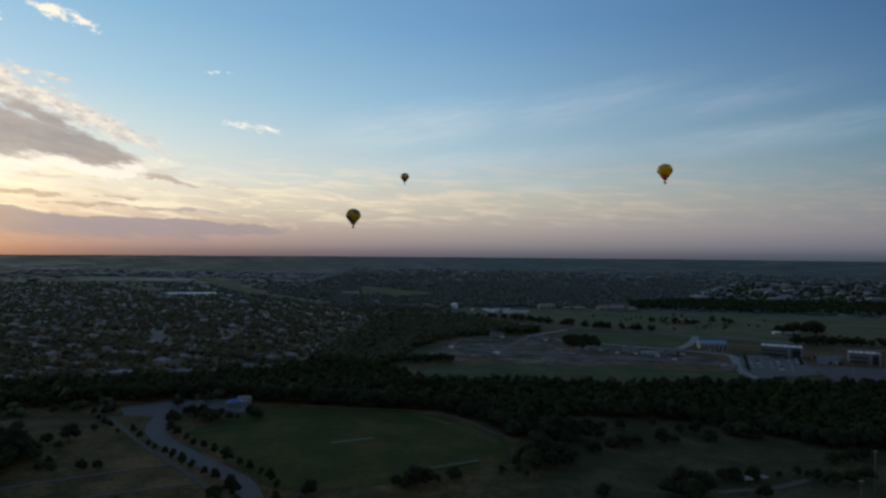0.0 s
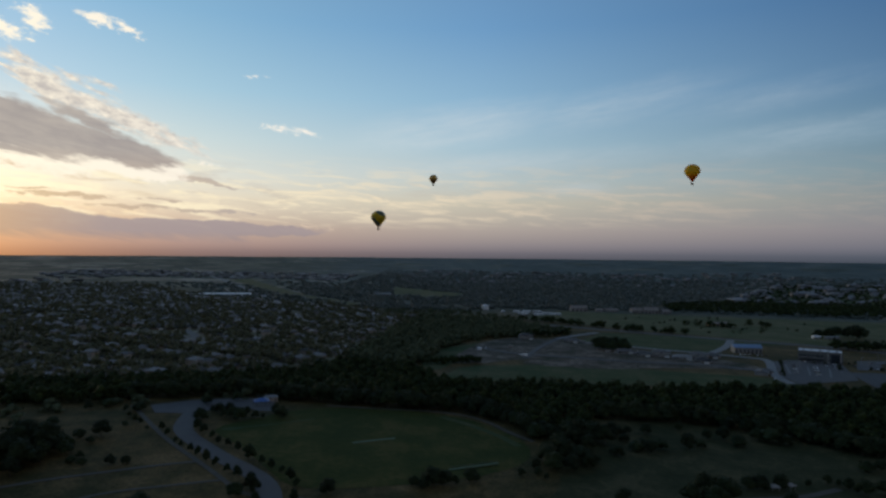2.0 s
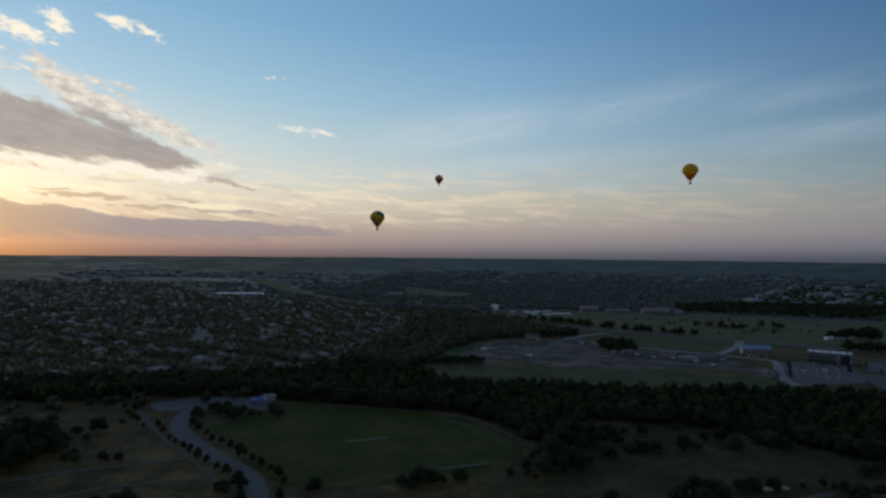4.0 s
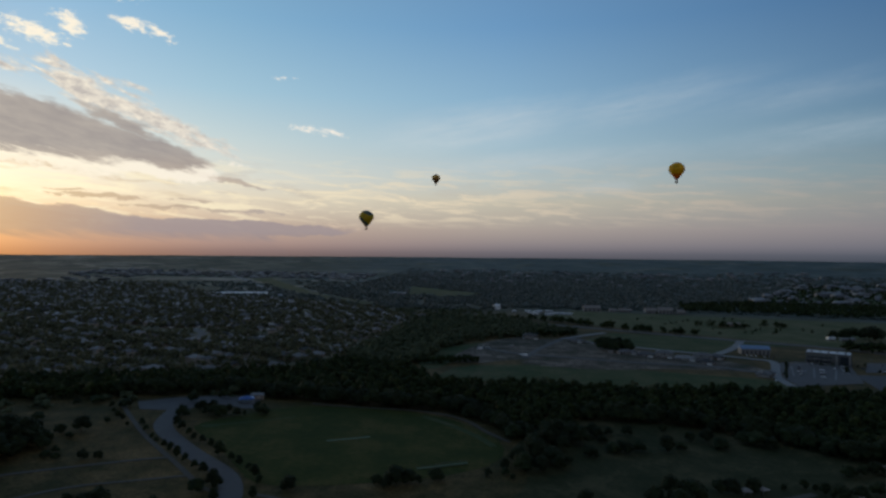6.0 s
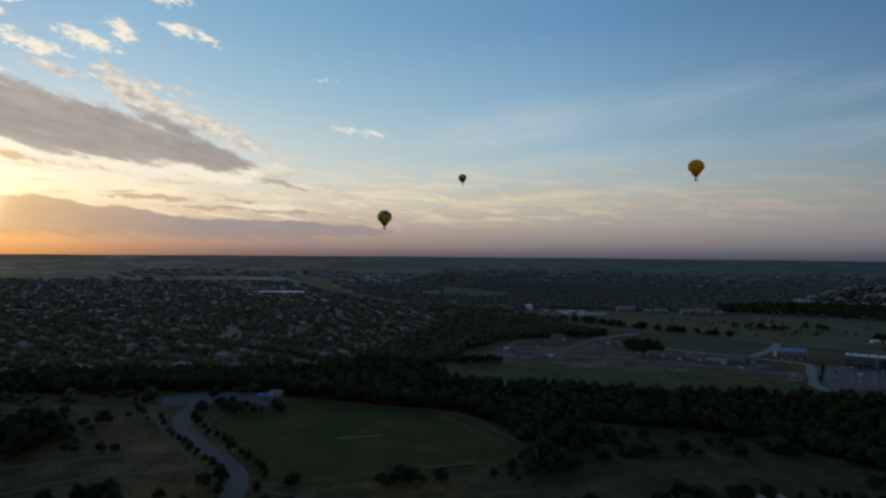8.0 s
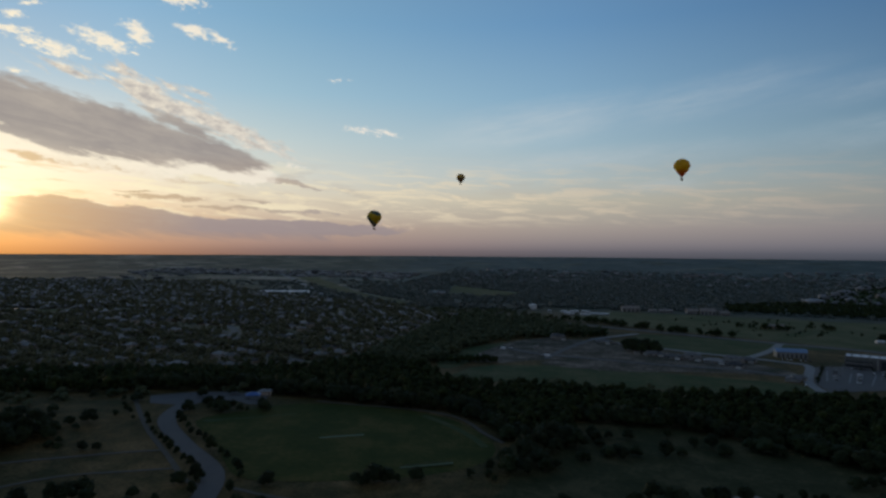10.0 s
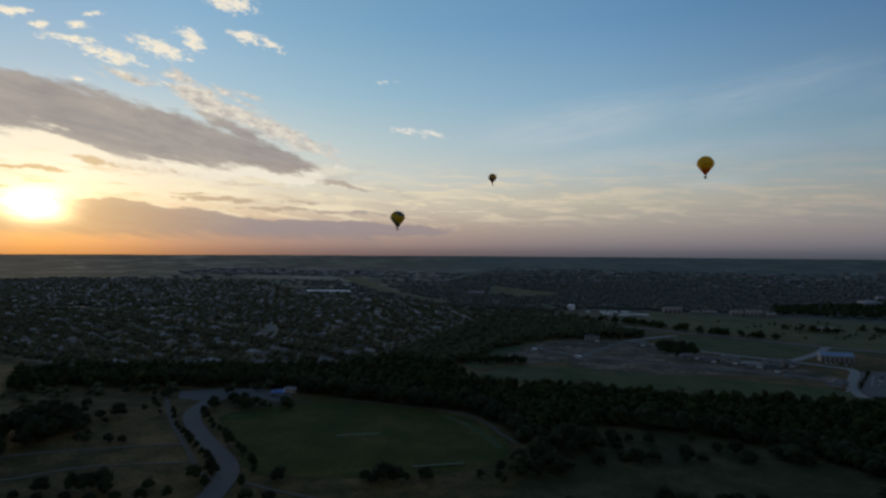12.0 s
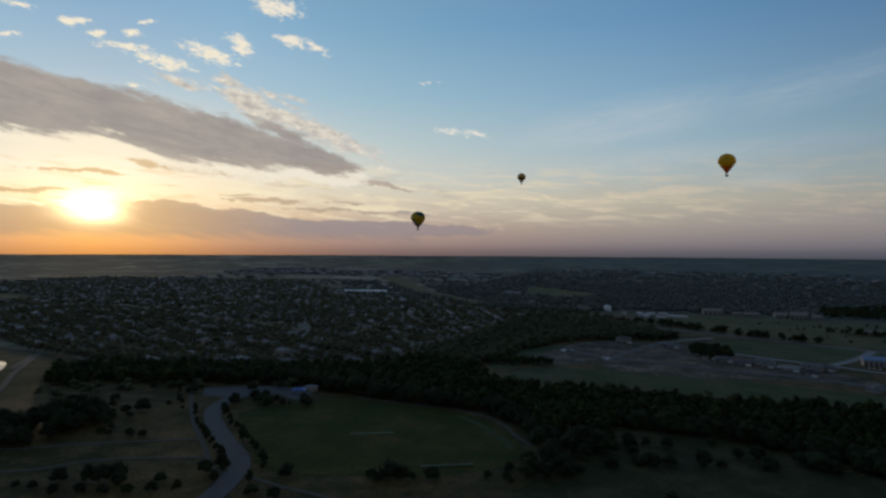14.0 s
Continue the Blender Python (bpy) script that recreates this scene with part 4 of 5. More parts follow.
def quarter(test, angle, seed, ox, oy, gap, trees=(3, 4, 5), built=0.95):
    """One part of the suburb: its streets, house lots and garden trees."""
    up = Vector((math.cos(radians(angle)), math.sin(radians(angle)), 0))
    across = Vector((up.y, -up.x, 0))
    origin = Vector((ox, oy, 0))
    for i in range(-26, 27):
        run = []
        for j in range(-60, 61):
            v = j * 20.5
            u = i * gap + 13 * math.sin(j * 0.17 + i * 0.5 + seed) + 7 * math.sin(i * 2.1) + 6 * math.sin(j * 0.41 + seed)
            p = origin + across * u + up * v
            if not (bool(inside(p.x, p.y, SUBURB)) and test(p.x, p.y)) or any(bool(inside(p.x, p.y, f)) for f in FIELDS):
                if len(run) > 4:
                    strip("street", run, 8.5, STREET, 0.25, "grey suburban street lined with houses and trees", "street", step=24.0)
                run = []
                continue
            run.append(p[:])
            gap_here = (j + 3 * i * i) % 9 == 4
            for side in (-1, 1):
                if not gap_here and rs.random() < built:
                    q = p + across * side * (17 + rs.uniform(-3.5, 3.5)) + up * rs.uniform(-3, 3)
                    lots.append((q.x, q.y, angle + (0 if side > 0 else 180) + rs.uniform(-14, 14)))
                for k in range(rs.choice(trees) if p.length < 1500 else rs.choice((1, 2, 3))):
                    q = p + across * side * (gap * 0.43 + rs.uniform(-6, 7)) + up * rs.uniform(-10, 10)
                    yards.append((q.x, q.y))
                for k in range(rs.choice((2, 2, 3))):
                    q = p + across * side * rs.uniform(4.5, 9.5) + up * rs.uniform(-10, 10)
                    yards.append((q.x, q.y))
        if len(run) > 4:
            strip("street", run, 8.5, STREET, 0.25, "grey suburban street lined with houses and trees", "street", step=24.0)


def in_front(x, y):
    return y < 800 - 0.25 * (x + 130)


def side(x, y):
    """0 beside the valley, 1 in the middle, 2 towards the sunset."""
    return 0 if x > -300 - 0.1 * (y - 800) else (1 if x > -330 - 0.42 * (y - 480) else 2)


quarter(lambda x, y: not in_front(x, y) and side(x, y) == 0, 124, 0, -250, 1100, 60.0)
quarter(lambda x, y: not in_front(x, y) and side(x, y) == 1, 29, 1, -500, 1100, 62.0)
quarter(lambda x, y: not in_front(x, y) and side(x, y) == 2, 71, 2, -900, 1300, 62.0)
strip("street", [(-304, 585), (-318, 632), (-326, 690), (-340, 760), (-371, 837), (-420, 900)], 11.0, STREET, 0.3, "wide grey suburban street between trees", "street")
quarter(lambda x, y: in_front(x + 20, y + 26), 158, 4, -400, 650, 60.0, (6, 7, 8), 0.72)
WIDE_STREET = [(Vector((-345, 770)), Vector((-371, 837))), (Vector((-371, 837)), Vector((-402, 885)))]


def off_street(x, y):
    """Metres from the middle of the wide street."""
    best = 1e9
    for a, b in WIDE_STREET:
        q = Vector((x, y))
        k = max(0.0, min(1.0, (q - a).dot(b - a) / (b - a).length_squared))
        best = min(best, (q - a.lerp(b, k)).length)
    return best


lots = [q for q in lots if off_street(q[0], q[1]) > 17]
yards = [q for q in yards if off_street(q[0], q[1]) > 9.5]
lots.sort(key=lambda q: math.hypot(q[0] + 20, q[1]))
first = [True] * 4
for x, y, a in lots[:260]:
    k = rs.choice((0, 0, 1, 2, 3))
    m = pose(x, y, gz(x, y) + 0.2, 0, 0, a)
    if first[k]:
        HOUSES[k].matrix_basis, first[k] = m, False
    else:
        copy_thing(HOUSES[k], m)


def far_house(w, d, h, rise):
    bm = box(bmesh.new(), -w / 2, -d / 2, -0.5, w / 2, d / 2, h)
    hip_roof(bm, -w / 2, -d / 2, w / 2, d / 2, h, rise)
    hip_roof(bm, w / 2 - 6, -d / 2 - 3, w / 2, d / 2 - 2, 2.9, 1.8)
    bmesh.ops.triangulate(bm, faces=bm.faces[:])
    bm.verts.ensure_lookup_table()
    v = np.array([p.co[:] for p in bm.verts])
    f = np.array([[p.index for p in g.verts] for g in bm.faces])
    bm.free()
    return v, f


FAR_HOUSES = [far_house(17, 11, 3, 2.6), far_house(15, 12, 5.6, 2.6), far_house(19, 12, 3.1, 3.0)]
rest = np.array(lots[260:])
one = np.ones(len(rest))
scatter("far_houses", FAR_HOUSES, np.stack([rest[:, 0], rest[:, 1], ground_height(rest[:, 0], rest[:, 1]) + 0.2, np.radians(rest[:, 2]), one, one], 1), SHINGLES_FAR, "rows of distant brick houses with grey roofs", "houses")
yards = np.array(yards)
scatter("garden_trees", YARD_WOOD, stand(yards[:, 0], yards[:, 1], np.random.default_rng(8), 6, 12, 0.95, 0.1), GARDEN, "garden trees between the houses, leaves paled for haze", "trees")


def make_store(x, y, turn, w, d, h, label):
    """A flat-roofed shop: front to -y."""
    t = tagged(new("shop_building"), label, "shop", "shops by the car park")
    settle(t, x, y, turn)
    block("wall", -w / 2, -d / 2, -0.8, w / 2, d / 2, h, TAUPE, t)
    bm = bmesh.new()
    for a in ((-w / 2, -d / 2, w / 2, -d / 2 + 0.4), (-w / 2, d / 2 - 0.4, w / 2, d / 2), (-w / 2, -d / 2 + 0.4, -w / 2 + 0.4, d / 2 - 0.4), (w / 2 - 0.4, -d / 2 + 0.4, w / 2, d / 2 - 0.4)):
        box(bm, a[0], a[1], h, a[2], a[3], h + 0.9)
    part("parapet", bm, STUCCO, t, "pale parapet")
    block("roof", -w / 2 + 0.4, -d / 2 + 0.4, h + 0.004, w / 2 - 0.4, d / 2 - 0.4, h + 0.15, WHITE_METAL, t, "pale roof membrane")
    block("dark_wing", w * 0.22, -d / 2 - 1.2, -0.8, w / 2 + 0.6, -d / 2 - 0.01, h - 0.6, DARK_CLAD, t, "dark clad end bay")
    k = int(w * 0.66 / 4.2)
    for i in range(k):
        a = -w / 2 + 1.4 + i * 4.2
        for sill, head in ((0.6, 3.2), (5.4, 7.6)):
            win = block("window", a, -d / 2 - 0.06, sill, a + 2.9, -d / 2 - 0.003, head, GLASS, t)
            block("sill", a - 0.1, -d / 2 - 0.2, sill - 0.15, a + 3.0, -d / 2 - 0.003, sill, TRIM, win)
    for a in (w * 0.22 - 2.6, w / 2 - 2.0):
        block("pilaster", a, -d / 2 - 1.6, -0.8, a + 1.6, -d / 2 - 1.21, h + 0.6, STUCCO, t)
    block("end_window", w * 0.26, -d / 2 - 1.27, 1.0, w / 2 - 2.4, -d / 2 - 1.203, h - 2.5, GLASS, t, "tall dark glazing")
    block("canopy", -w / 2 + 0.8, -d / 2 - 2.2, 3.5, w * 0.2, -d / 2 - 0.08, 3.8, DARK_CLAD, t)
    for i in range(5):
        a = -w * 0.4 + i * w * 0.19
        block("roof_unit", a, -d * 0.1 + (i % 2) * 3, h + 0.155, a + 2.4, -d * 0.1 + 2 + (i % 2) * 3, h + 1.7, GREY_METAL, t, bevel=0.1)


make_store(408, 766, -27, 44, 22, 11.6, "taupe two-storey shop with a white roof and pale parapet")
make_store(478, 722, -25, 30, 20, 11.8, "taupe shop building with a white roof and dark end bay")


def make_shed(name, x, y, turn, w, d, h, rise, roof, wall, label, bays=6, category="building"):
    """A gabled sheet-metal building."""
    t = tagged(new(name), label, category)
    settle(t, x, y, turn)
    bm = box(bmesh.new(), -w / 2, -d / 2, -0.8, w / 2, d / 2, h)
    part("wall", bm, wall, t)
    bm = hip_roof(bmesh.new(), -w / 2, -d / 2, w / 2, d / 2, h + 0.26, rise, 0.02)
    part("roof", bm, roof, t)
    bm = bmesh.new()
    for i in range(int(w / 2.5)):
        a = -w / 2 + i * 2.5
        for s in (-1, 1):
            q = [bm.verts.new((a + u, s * (d / 2 + 0.5) * (1 - k), h + 0.3 + rise * k + up)) for u, k, up in ((0, 0, 0), (0.25, 0, 0), (0.25, 1, 0), (0, 1, 0), (0.12, 0, 0.14), (0.12, 1, 0.14))]
            bm.faces.new((q[0], q[4], q[5], q[3])), bm.faces.new((q[4], q[1], q[2], q[5]))
    part("roof_seam", bm, roof, t)
    step = w / bays
    for i in range(bays):
        a = -w / 2 + (i + 0.25) * step
        block("door", a, -d / 2 - 0.06, 0, a + step * 0.5, -d / 2 - 0.004, h * 0.75, DARK_CLAD, t)
    return t


make_shed("metal_shop", 346, 818, -4, 33, 14, 6.6, 3.6, PALE_BLUE, STUCCO, "long shop with a pale blue metal roof", 7)
make_shed("warehouse", -636, 1560, 15, 150, 34, 5.0, 1.4, WHITE_METAL, WHITE_METAL, "very long white warehouse beyond the suburb", 16)
make_shed("pale_hall", -247, 1700, 12, 46, 40, 5, 1.8, PALE_ROOFS, STUCCO, "pale metal hall among distant woods", 8)
for x, y, a, w, h, rise in ((222, 1360, 5, 34, 7, 4.5), (266, 1362, 0, 15, 4, 2.0), (292, 1364, 0, 26, 4, 2.5), (340, 1352, 8, 22, 6, 4.0), (370, 1350, -5, 28, 7, 5.0), (398, 1346, 14, 18, 5, 3.5)):
    make_shed("farm_building", x, y, a, w, 16, h, rise, TAN_ROOF, STUCCO, "large pale building at the edge of the pasture", 4)
for x, y, w in ((88, 1292, 12), (94, 1262, 13), (101, 1245, 11), (108, 1296, 16), (126, 1240, 16), (130, 1300, 15), (146, 1262, 18), (163, 1258, 17), (60, 1286, 6)):
    make_shed("site_cabin", x, y, 4, w, 5, 3.2, 0.6, WHITE_METAL, WHITE_METAL, "white cabin at the meadow's edge", 3, "cabin")


def make_tank(x, y):
    t = tagged(new("water_tank"), "squat white water tank among trees", "tank")
    settle(t, x, y, 0)
    bm = bmesh.new()
    bmesh.ops.create_cone(bm, cap_ends=True, segments=40, radius1=7.5, radius2=7.5, depth=10, matrix=Matrix.Translation((0, 0, 4.5)))
    part("shell", bm, WHITE_METAL, t)
    bm = bmesh.new()
    bmesh.ops.create_cone(bm, cap_ends=True, segments=40, radius1=7.8, radius2=1.0, depth=1.5, matrix=Matrix.Translation((0, 0, 10.26)))
    part("roof", bm, WHITE_METAL, t)
    bm = bmesh.new()
    for i in range(19):
        box(bm, -0.3, -7.75, i * 0.5, 0.3, -7.62, i * 0.5 + 0.06)
    part("ladder", bm, GREY_METAL, t)


make_tank(25, 1338)


def make_frame_house(x, y, turn, w, d, storeys):
    """A new house on the building land."""
    t = make_house(int(x), w + 4, d + 1, storeys, "new pale house with a grey roof on bare earth", STUCCO, SHINGLE)
    t["group"] = "houses on the building land"
    settle(t, x, y, turn)


for row in ((76, 890, 6, 15, 11, 2), (136, 872, -20, 17, 11, 1), (206, 770, -20, 15, 11, 1), (226, 766, -14, 15, 11, 2), (246, 752, -14, 17, 12, 1), (268, 760, -30, 15, 12, 2), (285, 770, -30, 15, 11, 1), (186, 785, 10, 15, 11, 1), (300, 668, 60, 17, 11, 1), (262, 730, -30, 14, 11, 1)):
    make_frame_house(*row)


def make_pavilion(x, y, turn):
    t = tagged(new("pavilion"), "open picnic shelter with a bright blue roof", "shelter")
    settle(t, x, y, turn)
    for i in range(4):
        for j in (-1, 1):
            block("post", -4.5 + i * 3 - 0.15, j * 3 - 0.15, -0.5, -4.5 + i * 3 + 0.15, j * 3 + 0.15, 3.0, GREY_METAL, t)
    part("roof", hip_roof(bmesh.new(), -4.8, -3.4, 4.8, 3.4, 3.2, 1.7), BLUE_METAL, t)
    block("floor", -5.2, -3.8, -0.4, 5.2, 3.8, 0.35, CONCRETE, t)


make_pavilion(-143, 441, 20)
t = tagged(new("toilet_block"), "small pale park building beside the shelter", "building")
settle(t, -141, 456, 20)
block("wall", -4.5, -3, -0.5, 4.5, 3, 3, WALLS, t)
part("roof", hip_roof(bmesh.new(), -4.5, -3, 4.5, 3, 3.26, 1.3), PALE_ROOFS, t, "pale roof")
block("door", -3.5, -3.06, 0, -2.5, -3.003, 2.1, DARK_CLAD, t)
block("door", 2.5, -3.06, 0, 3.5, -3.003, 2.1, DARK_CLAD, t)

# the pitch and the long net on the playing field
pitch = strip("cricket_pitch", [(-64, 369), (-52, 377), (-41, 384)], 2.0, MAT_GREEN, 0.24, "pale green matting strip of a cricket pitch", "pitch")


def make_net(x0, y0, x1, y1):
    t = tagged(new("practice_net"), "low pale practice net on the playing field", "net")
    d = Vector((x1 - x0, y1 - y0, 0))
    settle(t, x0, y0, math.degrees(math.atan2(d.y, d.x)))
    k = 8
    for i in range(k + 1):
        a = d.length * i / k
        block("post", a - 0.05, -0.05, -0.5, a + 0.05, 0.05, 1.1, DARK_CLAD, t)
    block("mat", 0, -1.6, -0.3, d.length, -0.2, 0.3, MAT_GREEN, t, "pale green matting lane")
    block("rail", 0, -0.04, 1.1, d.length, 0.04, 1.18, DARK_CLAD, t)


make_net(-6, 336, 20, 349)


def make_mast(x, y, high):
    t = tagged(new("light_mast"), "tall slim grey floodlight mast", "street lamp", "floodlight masts")
    settle(t, x, y, 0)
    bm = bmesh.new()
    bmesh.ops.create_cone(bm, cap_ends=True, segments=10, radius1=0.12, radius2=0.07, depth=high, matrix=Matrix.Translation((0, 0, high / 2)))
    part("pole", bm, GREY_METAL, t)
    block("arm", -1.4, -0.1, high, 1.4, 0.1, high + 0.2, GREY_METAL, t)
    for i in range(4):
        block("lamp_head", -1.35 + i * 0.72, -0.3, high + 0.21, -0.95 + i * 0.72, 0.1, high + 0.6, GREY_METAL, t, bevel=0.08)


make_mast(225.6, 331.4, 22)
make_mast(199, 302, 16)


def make_tent(x, y, turn, mat, label):
    t = tagged(new("canopy_tent"), label, "tent")
    settle(t, x, y, turn)
    part("roof", hip_roof(bmesh.new(), -2, -2, 2, 2, 2.4, 1.1, 2.49), mat, t)
    for a in (-1.9, 1.9):
        for b in (-1.9, 1.9):
            block("leg", a - 0.05, b - 0.05, -0.2, a + 0.05, b + 0.05, 2.2, GREY_METAL, t)


make_tent(163, 340, 10, STUCCO, "small white canopy tent under trees")
make_tent(173, 344, 30, STUCCO, "small white canopy tent under trees")


def make_car(paint, label):
    """A parked saloon 4.6 m long, nose to +x."""
    t = tagged(new("car"), label, "car", "parked cars")
    bm = box(bmesh.new(), -2.3, -0.9, 0.35, 2.3, 0.9, 0.95)
    bmesh.ops.bevel(bm, geom=bm.edges[:], offset=0.16, segments=2, affect="EDGES")
    part("body", bm, paint, t)
    bm = bmesh.new()
    low = [bm.verts.new((x, y, 0.94)) for x, y in ((-1.7, -0.8), (1.1, -0.8), (1.1, 0.8), (-1.7, 0.8))]
    top = [bm.verts.new((x, y, 1.48)) for x, y in ((-1.2, -0.66), (0.4, -0.66), (0.4, 0.66), (-1.2, 0.66))]
    bm.faces.new(top)
    for a in range(4):
        bm.faces.new((low[a], low[(a + 1) % 4], top[(a + 1) % 4], top[a]))
    cabin = part("cabin", bm, GLASS, t)
    block("roof_panel", -1.22, -0.68, 1.482, 0.42, 0.68, 1.53, paint, cabin)
    for x in (-1.45, 1.45):
        for y in (-0.82, 0.82):
            bm = bmesh.new()
            bmesh.ops.create_cone(bm, cap_ends=True, segments=12, radius1=0.33, radius2=0.33, depth=0.22, matrix=Matrix.Translation((x, y, 0.33)) @ Matrix.Rotation(math.pi / 2, 4, "X"))
            part("wheel", bm, DARK_CLAD, t)
    return t


CARS = [make_car(WHITE_METAL, "white saloon car parked on asphalt"), make_car(GREY_METAL, "silver saloon car parked on asphalt"), make_car(DARK_CLAD, "dark saloon car parked on asphalt")]
fresh = [True] * 3
rc = random.Random(21)


def park(x, y, turn, lift=0.3):
    k = rc.choice((0, 0, 1, 2))
    m = pose(x, y, gz(x, y) + lift, 0, 0, turn)
    if fresh[k]:
        CARS[k].matrix_basis, fresh[k] = m, False
    else:
        copy_thing(CARS[k], m)


for i in range(9):
    if i not in (2, 5):
        park(384 + i * 4.2, 752 - i * 1.4, 78)
for i in range(7):
    if i != 3:
        park(330 + i * 4.6, 796 - i * 1.0, 80, 0.1)
for i in range(24):
    a = rc.uniform(0.05, 0.95)
    row = rc.choice((((333, 668), (356, 728)), ((350, 660), (376, 720)), ((388, 694), (410, 746)), ((424, 707), (442, 713))))
    park(row[0][0] + (row[1][0] - row[0][0]) * a + 3, row[0][1] + (row[1][1] - row[0][1]) * a, rc.choice((-20, 160)) + rc.uniform(-4, 4))
for x, y, a in ((366, 753, 20), (354, 702, 70), (394, 725, 80), (425, 728, 85), (458, 752, 10), (470, 745, 20), (300, 640, 60), (60, 745, 10), (66, 744, 12), (20, 790, 40)):
    park(x, y, a)


def make_container(x, y, turn, mat, label):
    t = tagged(new("site_container"), label, "container", "site containers")
    settle(t, x, y, turn)
    block("body", -3, -1.25, 0.1, 3, 1.25, 2.7, mat, t, bevel=0.04)
    block("door", -2.4, -1.3, 0.3, -1.4, -1.253, 2.3, GREY_METAL, t)
    for a in (-2.4, 2.2):
        block("skid", a, -1.2, -0.3, a + 0.2, 1.2, 0.1, DARK_CLAD, t)


for x, y, a in ((11, 780, 10), (64, 741, 0), (50, 806, 30), (168, 788, 5), (152, 868, -25)):
    white = x in (11, 64)
    make_container(x, y, a, WHITE_METAL if white else STUCCO, "white site container on bare earth" if white else "dull beige site container on bare earth")


def make_lamp(x, y, turn):
    t = tagged(new("street_lamp"), "slim grey street lamp beside the car park", "street lamp", "car park lamps")
    settle(t, x, y, turn)
    bm = bmesh.new()
    bmesh.ops.create_cone(bm, cap_ends=True, segments=8, radius1=0.14, radius2=0.08, depth=9, matrix=Matrix.Translation((0, 0, 4.5)))
    part("pole", bm, GREY_METAL, t)
    block("arm", -1.2, -0.05, 8.9, 1.2, 0.05, 9.0, GREY_METAL, t)
    for a in (-1.5, 0.9):
        block("lamp_head", a, -0.18, 8.86, a + 0.6, 0.18, 9.06, GREY_METAL, t, bevel=0.03)


for x, y in ((345, 690), (365, 725), (385, 690), (405, 740), (440, 740), (470, 760), (420, 650), (460, 660)):
    make_lamp(x, y, 20)
# young trees round the shops and beside the levee
plant([(352, 742, 4), (345, 725, 4), (337, 705, 4), (330, 690, 4), (322, 672, 4), (316, 655, 4), (390, 744, 3), (400, 740, 3), (412, 738, 3), (424, 736, 3), (436, 745, 3), (395, 700, 4), (402, 715, 4), (410, 735, 4), (440, 703, 4), (428, 702, 4)], (3, 1))


# ---- far woods and towns ----
TOWN = [(640, 1700), (1142, 1641), (1700, 2430), (1115, 2433), (800, 1960)]
BELT = [(420, 1400), (500, 1388), (1120, 1258), (1300, 1500), (1150, 1630), (640, 1690), (450, 1580)]
OPEN = [SUBURB,
        [(-60, 600), (-20, 590), (320, 585), (620, 560), (900, 600), (1100, 1250), (480, 1380), (60, 1380), (-10, 1290), (60, 1180), (150, 1000), (-40, 800)],
        [(-266, 2089), (-21, 1830), (-30, 1730), (-119, 1640), (-221, 1734)], [(-903, 2300), (-531, 1680), (-268, 1370), (-230, 1400), (-440, 1660), (-800, 2340)],
        [(-440, 1247), (-396, 1282), (-445, 1419), (-487, 1377)], [(-720, 1520), (-560, 1560), (-560, 1620), (-730, 1600)], CREEK, MIDDLE,
        [(-330, 380), (-375, 428), (-345, 475), (-400, 492), (-470, 520), (-620, 545), (-720, 440), (-560, 260), (-300, 220)],
        TOWN, BELT]
rng = np.random.default_rng(17)
count = 34000
az = rng.uniform(radians(-42), radians(64), count)
reach = 480 + 2900 * rng.uniform(0, 1, count) ** 0.72
x, y = -np.sin(az) * reach + 40, np.cos(az) * reach
keep = np.ones(count, bool)
for poly in OPEN:
    keep &= ~inside(x, y, poly)
lump = np.array([noise.noise(Vector((a * 0.0042, b * 0.0042, 3.0))) + 0.7 * noise.noise(Vector((a * 0.013, b * 0.013, 8.0))) for a, b in zip(x, y)])
wooded = np.where(x > -500 - 0.1 * y, -0.62, -0.05)
keep &= lump > wooded + np.where(x > -450, np.clip((reach - 3100) / 1300, 0, 1) * 0.08, np.clip((reach - 2400) / 1500, 0, 1) * 0.12)
keep &= rng.uniform(0, 1, count) < np.where(x > -450, np.clip((3500 - reach) / 1200, 0, 1), np.clip((2400 - reach) / 700, 0, 1))
x, y, reach = x[keep], y[keep], reach[keep]
p = stand(x, y, rng, 8, 13, 1.15, 0.42)
p[:, 4] *= np.clip(reach / 1500, 1.0, 1.9)
p[:, 5] *= np.clip(1.25 - reach / 6000, 0.6, 1.0)
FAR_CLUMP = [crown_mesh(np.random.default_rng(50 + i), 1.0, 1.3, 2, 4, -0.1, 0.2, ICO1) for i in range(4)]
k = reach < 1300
scatter("far_woods", FAR_WOOD, p[k], LIFTED_WOODS, "dark woods beyond the fields", "woods")
# leaf colour here has the haze painted in
scatter("farther_woods", FAR_CLUMP, p[~k], HAZED_WOODS, "woods towards the skyline, leaves paled and blued for haze", "woods")
# lines and groups of trees on the pasture
rows = []
for (ax, ay), (bx, by), k, wide in (((60, 1150), (136, 1119), 26, 14), ((136, 1119), (249, 1020), 40, 12), ((249, 1020), (330, 985), 26, 10), ((60, 900), (148, 945), 24, 16), ((368, 1131), (440, 1090), 18, 22), ((480, 1150), (520, 1130), 10, 14)):
    for i in range(k):
        t = rng.uniform()
        rows.append((ax + (bx - ax) * t + rng.normal() * wide * 0.4, ay + (by - ay) * t + rng.normal() * wide * 0.4))
rows = np.array(rows)
scatter("pasture_trees", FAR_WOOD, stand(rows[:, 0], rows[:, 1], rng, 6, 13, 1.1), WOODS, "dark trees scattered on the pasture", "trees")
